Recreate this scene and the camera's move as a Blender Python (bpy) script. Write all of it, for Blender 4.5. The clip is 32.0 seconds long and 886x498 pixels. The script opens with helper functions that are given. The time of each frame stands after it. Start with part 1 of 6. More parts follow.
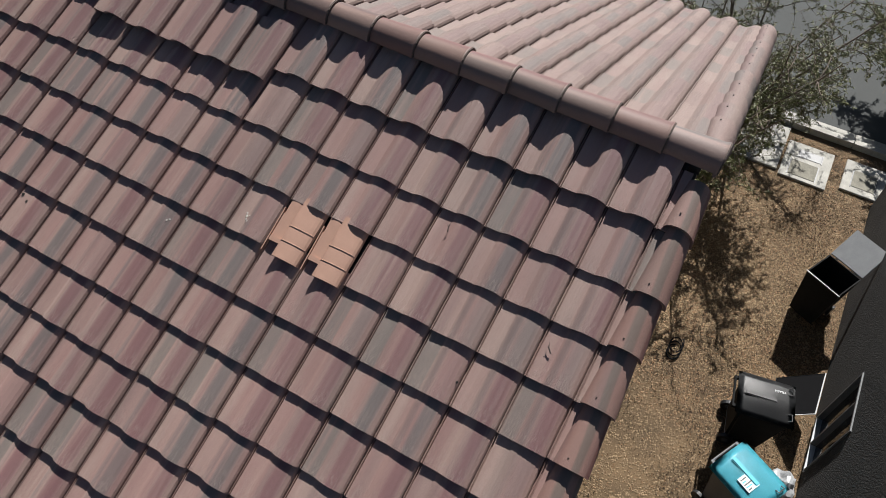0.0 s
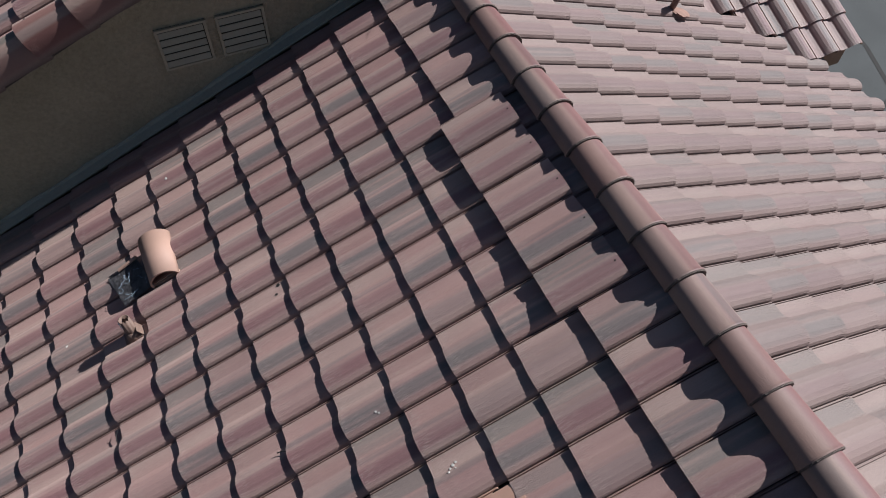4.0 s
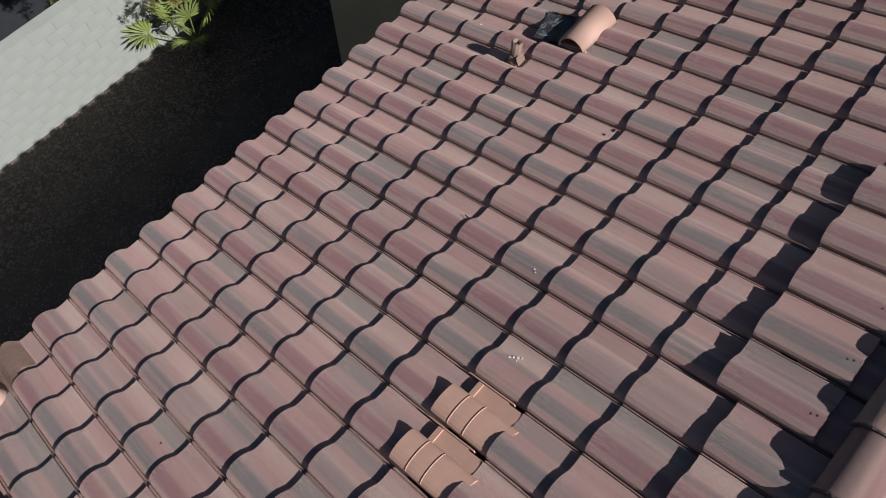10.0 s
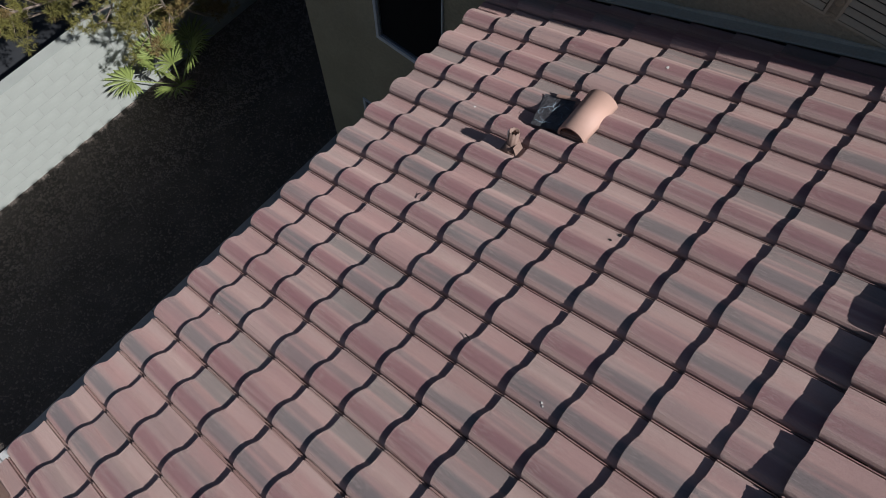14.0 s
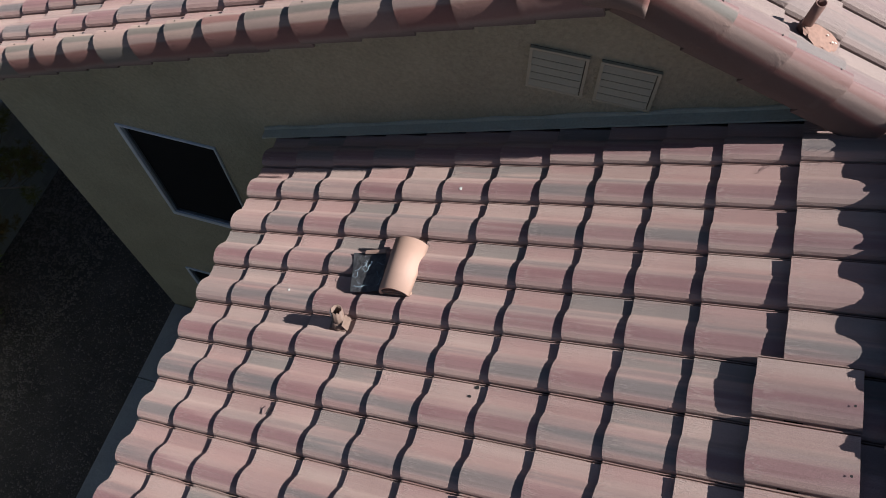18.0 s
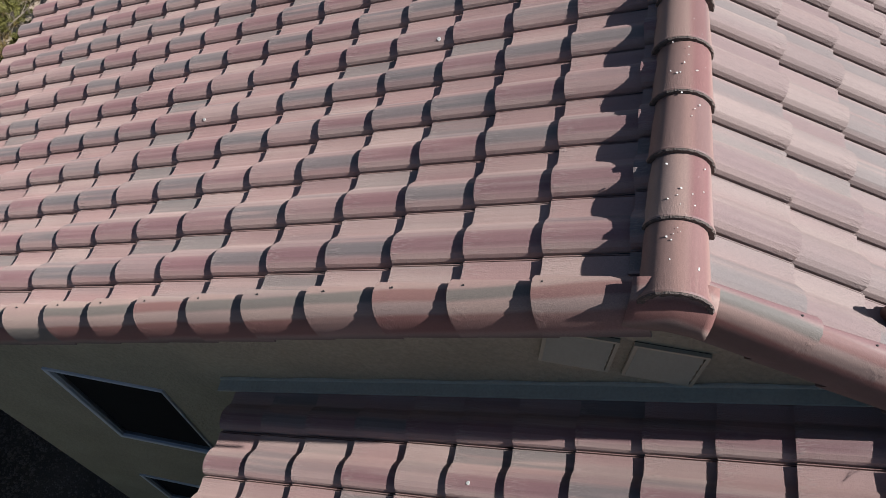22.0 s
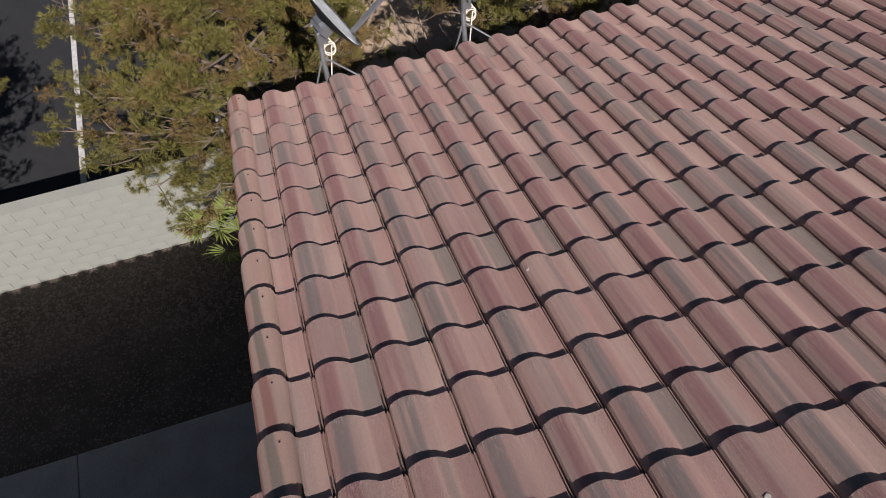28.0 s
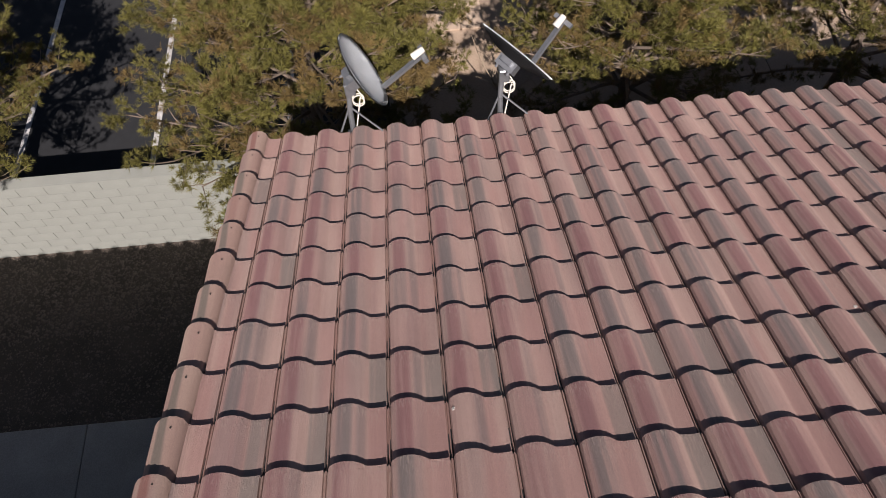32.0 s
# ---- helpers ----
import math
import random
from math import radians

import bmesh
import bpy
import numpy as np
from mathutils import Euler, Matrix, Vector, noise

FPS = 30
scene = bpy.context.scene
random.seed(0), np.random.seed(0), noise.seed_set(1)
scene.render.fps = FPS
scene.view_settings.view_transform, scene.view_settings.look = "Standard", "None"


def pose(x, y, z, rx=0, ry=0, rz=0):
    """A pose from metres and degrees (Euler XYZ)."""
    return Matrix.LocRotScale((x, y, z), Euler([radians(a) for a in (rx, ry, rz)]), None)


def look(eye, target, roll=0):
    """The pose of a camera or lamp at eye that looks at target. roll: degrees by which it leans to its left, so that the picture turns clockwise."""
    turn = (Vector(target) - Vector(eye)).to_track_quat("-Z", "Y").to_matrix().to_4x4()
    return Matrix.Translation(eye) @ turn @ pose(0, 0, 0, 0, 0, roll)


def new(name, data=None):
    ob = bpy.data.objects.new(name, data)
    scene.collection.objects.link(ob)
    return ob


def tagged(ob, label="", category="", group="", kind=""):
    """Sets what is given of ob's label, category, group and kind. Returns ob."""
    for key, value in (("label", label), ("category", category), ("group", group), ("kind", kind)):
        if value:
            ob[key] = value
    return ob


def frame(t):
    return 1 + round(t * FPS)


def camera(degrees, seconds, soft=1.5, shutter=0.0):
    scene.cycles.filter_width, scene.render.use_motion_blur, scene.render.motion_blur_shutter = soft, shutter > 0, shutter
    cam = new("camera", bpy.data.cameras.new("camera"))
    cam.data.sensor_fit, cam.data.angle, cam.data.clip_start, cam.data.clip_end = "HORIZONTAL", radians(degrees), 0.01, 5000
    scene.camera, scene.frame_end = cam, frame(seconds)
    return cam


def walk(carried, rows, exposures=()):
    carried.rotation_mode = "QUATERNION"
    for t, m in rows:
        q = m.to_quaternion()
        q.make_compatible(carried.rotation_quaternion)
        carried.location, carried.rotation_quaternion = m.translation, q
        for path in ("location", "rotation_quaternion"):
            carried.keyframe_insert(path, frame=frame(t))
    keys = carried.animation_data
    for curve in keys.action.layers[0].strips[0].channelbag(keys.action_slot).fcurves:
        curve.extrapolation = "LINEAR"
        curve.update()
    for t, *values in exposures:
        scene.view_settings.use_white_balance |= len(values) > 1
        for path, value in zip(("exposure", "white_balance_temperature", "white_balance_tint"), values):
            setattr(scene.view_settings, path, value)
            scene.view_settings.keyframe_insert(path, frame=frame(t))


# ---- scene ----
cam = camera(62.6, 32.0, soft=0.5)
PATH = [
    (0, (-0.644, -3.090, 9.940), (1.517, -1.991, 6.758), 2.69),
    (0.5, (-0.615, -3.073, 9.892), (1.527, -1.819, 6.756), 3.20),
    (1, (-0.511, -2.966, 9.854), (1.552, -1.540, 6.738), 3.81),
    (1.5, (-0.328, -2.806, 9.862), (1.629, -1.229, 6.751), 3.92),
    (2, (-0.089, -2.611, 9.902), (1.698, -0.880, 6.770), 4.12),
    (2.5, (0.104, -2.372, 9.931), (1.616, -0.434, 6.776), 4.28),
    (3, (0.306, -2.143, 9.973), (1.641, -0.136, 6.781), 4.02),
    (3.5, (0.519, -1.963, 10.008), (1.705, 0.089, 6.785), 3.26),
    (5.5, (1.168, -1.467, 10.070), (1.846, 0.738, 6.802), 0.02),
    (6, (1.257, -1.452, 10.048), (1.827, 0.789, 6.784), 0.30),
    (6.5, (1.329, -1.382, 10.049), (1.466, 0.896, 6.763), -0.20),
    (7, (1.376, -1.350, 10.022), (1.163, 0.959, 6.763), -0.09),
    (7.5, (1.424, -1.336, 9.997), (0.982, 0.928, 6.729), 0.27),
    (8, (1.469, -1.361, 10.001), (0.982, 0.361, 6.424), 0.52),
    (8.5, (1.555, -1.378, 9.992), (0.938, 0.098, 6.325), 0.06),
    (9, (1.614, -1.459, 9.984), (0.733, -0.113, 6.322), 0.91),
    (9.5, (1.669, -1.574, 9.973), (0.671, -0.312, 6.311), 1.13),
    (10, (1.704, -1.678, 9.949), (0.651, -0.455, 6.289), 0.98),
    (10.5, (1.761, -1.803, 9.927), (0.710, -0.592, 6.262), 0.59),
    (11, (1.821, -1.855, 9.893), (0.773, -0.651, 6.225), 0.34),
    (11.5, (1.833, -1.817, 9.898), (0.789, -0.603, 6.233), 0.51),
    (12, (1.800, -1.769, 9.908), (0.755, -0.550, 6.244), 0.39),
    (12.5, (1.746, -1.666, 9.919), (0.703, -0.446, 6.255), 0.25),
    (13, (1.581, -1.494, 9.918), (0.541, -0.271, 6.254), 0.51),
    (13.5, (1.395, -1.329, 9.947), (0.355, -0.100, 6.285), 0.13),
    (14, (1.225, -1.146, 9.969), (0.188, 0.099, 6.311), 0.17),
    (14.5, (1.066, -0.942, 9.969), (0.027, 0.309, 6.315), 0.25),
    (16.5, (1.067, -0.409, 10.013), (0.160, 0.913, 6.348), -2.34),
    (17, (1.073, -0.349, 10.017), (0.337, 1.060, 6.346), -2.66),
    (17.5, (1.080, -0.317, 10.028), (0.423, 1.274, 6.416), -2.42),
    (18, (1.101, -0.316, 10.037), (0.505, 1.460, 6.503), -2.09),
    (18.5, (1.133, -0.308, 10.004), (0.591, 1.628, 6.546), -1.86),
    (19, (1.137, -0.254, 9.982), (0.640, 1.838, 6.610), -1.68),
    (19.5, (1.106, -0.115, 9.979), (0.611, 2.000, 6.620), -1.81),
    (20, (1.048, 0.077, 9.958), (0.552, 2.198, 6.603), -1.91),
    (20.5, (0.910, 0.324, 9.936), (0.421, 2.450, 6.583), -1.94),
    (21, (0.796, 0.611, 9.937), (0.310, 2.733, 6.582), -2.17),
    (21.5, (0.677, 0.884, 9.928), (0.196, 3.013, 6.576), -2.17),
    (22, (0.562, 1.088, 9.932), (0.074, 3.215, 6.579), -1.89),
    (22.5, (0.447, 1.295, 9.917), (-0.080, 3.400, 6.556), -1.57),
    (23, (0.350, 1.488, 9.918), (-0.322, 3.547, 6.555), -1.62),
    (23.5, (0.307, 1.646, 9.907), (-0.545, 3.650, 6.552), -1.45),
    (24, (0.316, 1.811, 9.908), (-0.653, 3.770, 6.558), -1.58),
    (24.5, (0.303, 2.056, 9.902), (-0.854, 3.912, 6.553), -2.10),
    (25, (0.262, 2.347, 9.907), (-1.179, 4.000, 6.562), -2.10),
    (25.5, (0.220, 2.625, 9.917), (-1.448, 4.061, 6.577), -2.04),
    (26, (0.217, 2.747, 9.915), (-1.583, 3.947, 6.550), -1.99),
    (26.5, (0.195, 2.807, 9.916), (-1.660, 3.737, 6.497), -2.72),
    (28.5, (0.047, 3.112, 9.875), (-2.038, 3.473, 6.480), -2.87),
    (29, (-0.018, 3.207, 9.898), (-2.139, 3.340, 6.509), -2.36),
    (29.5, (-0.054, 3.300, 9.904), (-2.181, 3.365, 6.518), -2.54),
    (30, (-0.084, 3.385, 9.921), (-2.211, 3.457, 6.535), -2.60),
    (30.5, (-0.110, 3.456, 9.944), (-2.228, 3.533, 6.552), -2.86),
    (31, (-0.154, 3.573, 9.967), (-2.271, 3.653, 6.574), -3.01),
    (31.5, (-0.250, 3.721, 9.985), (-2.359, 3.800, 6.587), -3.33),
    (32, (-0.401, 3.898, 10.005), (-2.502, 3.967, 6.601), -3.76),
]
# seconds, stops, kelvin, tint
TONE = [(0, 0.73, 6250, 10), (1.2, 0.61, 6100, 10), (2.2, 0.49, 6000, 11), (3.2, 0.55, 5900, 11), (7, 0.63, 5800, 12), (9, 0.56, 6050, 12), (13, 0.46, 5850, 14), (14.5, 0.62, 5880, 12), (16.5, 0.76, 5900, 10), (18, 0.98, 5950, 9), (19, 0.92, 5950, 9), (22, 0.93, 5850, 10), (24, 0.81, 6350, 15), (25, 0.41, 6330, 19), (26, 0.29, 6380, 21), (30, 0.45, 6550, 18), (32, 0.45, 6600, 21)]
walk(cam, [(t, look(eye, target, roll)) for t, eye, target, roll in PATH], TONE)

# ---- light ----
SUN_EL, SUN_AZ = 42.0, 85.5  # degrees; azimuth clockwise from +y
world = bpy.data.worlds.new("sky")
scene.world = world
world.use_nodes = True
wn = world.node_tree.nodes
sky = wn.new("ShaderNodeTexSky")
sky.sky_type, sky.sun_disc = "NISHITA", False
sky.sun_elevation, sky.sun_rotation = radians(SUN_EL), radians(SUN_AZ)
wn["Background"].inputs["Strength"].default_value = 0.028
world.node_tree.links.new(sky.outputs[0], wn["Background"].inputs[0])
sun = new("sun", bpy.data.lights.new("sun", "SUN"))
sun.data.energy, sun.data.angle, sun.data.color = 5.0, radians(0.5), (1.0, 0.95, 0.88)
SUN_WAY = Vector((math.sin(radians(SUN_AZ)) * math.cos(radians(SUN_EL)), math.cos(radians(SUN_AZ)) * math.cos(radians(SUN_EL)), math.sin(radians(SUN_EL))))
sun.matrix_world = Matrix.Translation((0, 0, 30)) @ SUN_WAY.to_track_quat("Z", "Y").to_matrix().to_4x4()

# ---- plan ----
W = 0.295            # cover width of a roof tile
PITCH = radians(22.62)
CP, SP = math.cos(PITCH), math.sin(PITCH)
Z0 = 5.85            # height of the lower west slope's grid origin over the ground
EA, ED, EB = 0.3381, 0.3548, 0.355  # exposed lengths on the lower, upper and east slopes
RIDGE_A = (2.70, Z0 + 1.125)        # lower ridge: x, z of the roof plane
RIDGE_D = (1.093, Z0 + 1.795)       # upper ridge
WALL_Y = 2.70        # gable wall of the upper roof
Y_SOUTH = -3.10      # south gable edge
Y_NORTH = 15.0


# ---- materials ----
def nodes_of(name):
    m = bpy.data.materials.new(name)
    m.use_nodes = True
    t = m.node_tree
    return m, t, t.nodes["Principled BSDF"]


def plain(name, colour, rough=0.7, metal=0.0, vary=0.25, scale=6.0, fine=60.0, bump=0.3, depth=0.003, spec=0.5):
    """A material with two scales of variation and a fine bump."""
    m, t, b = nodes_of(name)
    n, l = t.nodes, t.links
    co = n.new("ShaderNodeTexCoord")
    big, small = n.new("ShaderNodeTexNoise"), n.new("ShaderNodeTexNoise")
    big.inputs["Scale"].default_value, small.inputs["Scale"].default_value = scale, fine
    big.inputs["Detail"].default_value, small.inputs["Detail"].default_value = 4, 3
    l.new(co.outputs["Object"], big.inputs["Vector"])
    l.new(co.outputs["Object"], small.inputs["Vector"])
    add = n.new("ShaderNodeMath")
    add.operation = "ADD"
    l.new(big.outputs[0], add.inputs[0])
    l.new(small.outputs[0], add.inputs[1])
    ramp = n.new("ShaderNodeMapRange")
    ramp.inputs["From Min"].default_value, ramp.inputs["From Max"].default_value = 0.6, 1.4
    ramp.inputs["To Min"].default_value, ramp.inputs["To Max"].default_value = 1 - vary, 1 + vary
    l.new(add.outputs[0], ramp.inputs[0])
    mix = n.new("ShaderNodeVectorMath")
    mix.operation = "SCALE"
    mix.inputs[0].default_value = colour[:3]
    l.new(ramp.outputs[0], mix.inputs["Scale"])
    l.new(mix.outputs[0], b.inputs["Base Color"])
    bp = n.new("ShaderNodeBump")
    bp.inputs["Strength"].default_value, bp.inputs["Distance"].default_value = bump, depth
    l.new(small.outputs[0], bp.inputs["Height"])
    l.new(bp.outputs[0], b.inputs["Normal"])
    b.inputs["Roughness"].default_value, b.inputs["Metallic"].default_value = rough, metal
    b.inputs["Specular IOR Level"].default_value = spec
    return m


def tile_material(name, joined, red=0.0, sun_wash=0.0, lip=None, weather=1.0, toward=(0.27, 0.125, 0.105), rough=0.6, crown=False, low=0.285):
    """Concrete roof tile: tan ground with soft maroon and slate streaks that run down the slope, other on each tile."""
    m, t, b = nodes_of(name)
    n, l = t.nodes, t.links
    at = n.new("ShaderNodeAttribute")
    at.attribute_name = "place"
    sep = n.new("ShaderNodeSeparateXYZ")
    l.new(at.outputs["Vector"], sep.inputs[0])
    if joined:
        rnd = n.new("ShaderNodeNewGeometry").outputs["Random Per Island"]
    else:
        rnd = n.new("ShaderNodeObjectInfo").outputs["Random"]
    seed = n.new("ShaderNodeMath")
    seed.operation = "MULTIPLY"
    seed.inputs[1].default_value = 731.0
    l.new(rnd, seed.inputs[0])

    def streak(sy, sx, off, detail=1.5):
        c = n.new("ShaderNodeCombineXYZ")
        my, mx, ad = n.new("ShaderNodeMath"), n.new("ShaderNodeMath"), n.new("ShaderNodeMath")
        my.operation = mx.operation = "MULTIPLY"
        my.inputs[1].default_value, mx.inputs[1].default_value, ad.inputs[1].default_value = sy, sx, off
        l.new(sep.outputs[1], my.inputs[0])
        l.new(sep.outputs[0], mx.inputs[0])
        l.new(seed.outputs[0], ad.inputs[0])
        l.new(my.outputs[0], c.inputs[0])
        l.new(mx.outputs[0], c.inputs[1])
        l.new(ad.outputs[0], c.inputs[2])
        z = n.new("ShaderNodeTexNoise")
        z.inputs["Scale"].default_value, z.inputs["Detail"].default_value = 1.0, detail
        l.new(c.outputs[0], z.inputs["Vector"])
        return z.outputs[0]

    def ramp(src, a, bb):
        r = n.new("ShaderNodeMapRange")
        r.interpolation_type = "SMOOTHSTEP"
        r.inputs["From Min"].default_value, r.inputs["From Max"].default_value = a, bb
        l.new(src, r.inputs[0])
        return r.outputs[0]

    def mixed(fac, a, bcol):
        x = n.new("ShaderNodeMix")
        x.data_type = "RGBA"
        l.new(fac, x.inputs["Factor"])
        for sock, v in ((x.inputs[6], a), (x.inputs[7], bcol)):
            if isinstance(v, tuple):
                sock.default_value = (*v, 1)
            else:
                l.new(v, sock)
        return x.outputs[2]

    tan, pink, maroon, slate = (0.372, 0.264, 0.226), (0.335, 0.214, 0.188), (0.195, 0.098, 0.098), (0.140, 0.130, 0.125)

    tan, pink = [tuple(v + red * (w - v) for v, w in zip(c, toward)) for c in (tan, pink)]

    def scaled(src, k):
        x = n.new("ShaderNodeMath")
        x.operation = "MULTIPLY"
        x.inputs[1].default_value = k
        l.new(src, x.inputs[0])
        return x.outputs[0]

    col = mixed(ramp(streak(7, 0.3, 3.1, 0.5), 0.38, 0.62), tan, pink)
    # the roll is fired redder than the pan
    rise, fall = n.new("ShaderNodeMapRange"), n.new("ShaderNodeMapRange")
    for z, a, c in ((rise, -0.02, 0.08), (fall, 0.60, 0.46)):
        z.inputs["From Min"].default_value, z.inputs["From Max"].default_value = a * W, c * W
        l.new(sep.outputs[1], z.inputs[0])
    roll = n.new("ShaderNodeMath")
    roll.operation = "MULTIPLY"
    l.new(rise.outputs[0], roll.inputs[0])
    l.new(fall.outputs[0], roll.inputs[1])
    col = mixed(scaled(roll.outputs[0], 0.28), col, (0.265, 0.168, 0.156))
    col = mixed(scaled(ramp(streak(11, 0.35, 11.7, 0.4), 0.47, 0.66), 0.18), col, maroon)
    # the slate streak keeps to one flank of the roll
    up_, down = n.new("ShaderNodeMapRange"), n.new("ShaderNodeMapRange")
    for z, a, c in ((up_, 0.12, 0.36), (down, 0.62, 0.46)):
        z.inputs["From Min"].default_value, z.inputs["From Max"].default_value = a * W, c * W
        l.new(sep.outputs[1], z.inputs[0])
    flank = n.new("ShaderNodeMath")
    flank.operation = "MULTIPLY"
    l.new(up_.outputs[0], flank.inputs[0])
    l.new(down.outputs[0], flank.inputs[1])
    pushed = n.new("ShaderNodeMath")
    pushed.operation = "MULTIPLY_ADD"
    pushed.inputs[1].default_value = 0.13
    l.new(flank.outputs[0], pushed.inputs[0])
    l.new(streak(8, 0.5, 27.3, 0.4), pushed.inputs[2])
    col = mixed(scaled(ramp(pushed.outputs[0], 0.53, 0.74), 0.28), col, slate)
    col = mixed(scaled(ramp(streak(60, 1.2, 41.0, 2.0), 0.50, 0.72), 0.10), col, maroon)

    def across(a, c, d, e):
        """A soft band across the tile, from a to e of its width."""
        w0, w1, both_ = n.new("ShaderNodeMapRange"), n.new("ShaderNodeMapRange"), n.new("ShaderNodeMath")
        both_.operation = "MULTIPLY"
        for z, lo, hi in ((w0, a, c), (w1, e, d)):
            z.interpolation_type = "SMOOTHSTEP"
            z.inputs["From Min"].default_value, z.inputs["From Max"].default_value = lo * W, hi * W
            l.new(sep.outputs[1], z.inputs[0])
        l.new(w0.outputs[0], both_.inputs[0])
        l.new(w1.outputs[0], both_.inputs[1])
        return both_.outputs[0]

    def dice(k):
        """A number of the tile's own."""
        mul, w = n.new("ShaderNodeMath"), n.new("ShaderNodeTexWhiteNoise")
        mul.operation, w.noise_dimensions = "ADD", "1D"
        mul.inputs[1].default_value = k
        l.new(seed.outputs[0], mul.inputs[0])
        l.new(mul.outputs[0], w.inputs["W"])
        return w.outputs[0]

    def times(a, c):
        x = n.new("ShaderNodeMath")
        x.operation = "MULTIPLY"
        l.new(a, x.inputs[0])
        l.new(c, x.inputs[1])
        return x.outputs[0]

    # each tile is sprayed in bands of its own: the near flank of the roll, its far flank and the pan
    which = dice(17.3)
    flank_s, flank_n, pan = across(0.06, 0.16, 0.31, 0.42), across(0.40, 0.48, 0.54, 0.64), across(0.58, 0.66, 0.90, 1.04)
    wavy = ramp(streak(22, 1.2, 77.0, 2.0), 0.18, 0.50)
    col = mixed(scaled(times(times(flank_s, wavy), ramp(which, 0.44, 0.54)), 0.68), col, (0.178, 0.082, 0.088))
    col = mixed(scaled(times(times(flank_s, wavy), ramp(which, 0.40, 0.30)), 0.70), col, (0.112, 0.110, 0.108))
    other = dice(5.9)
    col = mixed(scaled(times(times(pan, wavy), ramp(other, 0.80, 0.88)), 0.66), col, (0.148, 0.142, 0.128))
    col = mixed(scaled(times(times(pan, wavy), ramp(other, 0.22, 0.12)), 0.38), col, (0.225, 0.128, 0.116))
    col = mixed(scaled(times(times(flank_n, wavy), ramp(dice(29.0), 0.62, 0.74)), 0.5), col, (0.150, 0.128, 0.124))
    # the raw brown lip of the side lap
    col = mixed(scaled(across(0.915, 0.932, 1.0, 1.02), 0.50), col, (0.150, 0.082, 0.064))
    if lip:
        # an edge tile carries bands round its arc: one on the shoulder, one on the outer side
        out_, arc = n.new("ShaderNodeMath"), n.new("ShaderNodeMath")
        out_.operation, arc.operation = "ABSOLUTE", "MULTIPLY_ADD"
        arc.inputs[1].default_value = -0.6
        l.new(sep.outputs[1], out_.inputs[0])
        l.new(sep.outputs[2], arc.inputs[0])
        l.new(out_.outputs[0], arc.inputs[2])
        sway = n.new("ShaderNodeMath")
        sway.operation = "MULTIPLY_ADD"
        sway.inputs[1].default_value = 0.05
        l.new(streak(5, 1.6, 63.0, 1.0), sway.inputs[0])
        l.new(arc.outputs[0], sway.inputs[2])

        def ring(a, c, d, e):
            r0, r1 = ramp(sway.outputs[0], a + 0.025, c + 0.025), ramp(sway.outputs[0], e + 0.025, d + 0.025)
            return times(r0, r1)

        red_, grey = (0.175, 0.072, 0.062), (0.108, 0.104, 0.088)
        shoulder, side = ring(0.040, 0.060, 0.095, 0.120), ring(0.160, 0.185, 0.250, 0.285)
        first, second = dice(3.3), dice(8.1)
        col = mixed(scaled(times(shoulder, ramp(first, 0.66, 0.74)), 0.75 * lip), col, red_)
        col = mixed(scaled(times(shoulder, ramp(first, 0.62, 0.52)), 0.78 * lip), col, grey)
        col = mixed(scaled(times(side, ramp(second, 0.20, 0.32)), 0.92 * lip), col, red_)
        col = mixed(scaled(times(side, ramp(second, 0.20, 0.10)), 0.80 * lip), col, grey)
        # shade under the overhanging outer edge, painted as a dark lowest band
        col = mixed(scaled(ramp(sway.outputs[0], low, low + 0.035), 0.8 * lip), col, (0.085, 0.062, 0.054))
    if crown:
        # ridge caps: slate along the west side, maroon along the east
        col = mixed(scaled(times(across(-0.44, -0.34, -0.16, -0.02), ramp(dice(12.1), 0.30, 0.60)), 0.45), col, (0.125, 0.116, 0.106))
        col = mixed(scaled(ramp(dice(21.7), 0.30, 0.75), 0.48), col, (0.205, 0.100, 0.082))
        col = mixed(scaled(times(across(-0.02, 0.12, 0.28, 0.42), ramp(dice(14.6), 0.15, 0.40)), 0.72), col, (0.185, 0.080, 0.074))
    # the sunlit slope's washed-out look in full sun, mixed into the tile colour
    if sun_wash:
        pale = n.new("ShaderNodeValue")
        pale.outputs[0].default_value = sun_wash
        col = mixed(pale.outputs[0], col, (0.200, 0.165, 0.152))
    grain = n.new("ShaderNodeTexNoise")
    grain.inputs["Scale"].default_value, grain.inputs["Detail"].default_value = 220, 6
    l.new(at.outputs["Vector"], grain.inputs["Vector"])
    stain = n.new("ShaderNodeTexNoise")
    stain.inputs["Scale"].default_value, stain.inputs["Detail"].default_value = 1.3, 4
    geo = n.new("ShaderNodeNewGeometry")
    l.new(geo.outputs["Position"], stain.inputs["Vector"])
    tone = n.new("ShaderNodeMath")
    tone.operation = "MULTIPLY_ADD"
    tone.inputs[1].default_value, tone.inputs[2].default_value = 0.5 * weather, 0.75 * weather
    both = n.new("ShaderNodeMath")
    both.operation = "MULTIPLY_ADD"
    both.inputs[1].default_value, both.inputs[2].default_value = 2.1, -0.87
    l.new(grain.outputs[0], both.inputs[0])
    sm = n.new("ShaderNodeMath")
    sm.operation = "ADD"
    sc = n.new("ShaderNodeMath")
    sc.operation = "MULTIPLY"
    sc.inputs[1].default_value = 0.65
    l.new(stain.outputs[0], sc.inputs[0])
    l.new(both.outputs[0], sm.inputs[0])
    l.new(sc.outputs[0], sm.inputs[1])
    l.new(sm.outputs[0], tone.inputs[0])
    fin = n.new("ShaderNodeVectorMath")
    fin.operation = "SCALE"
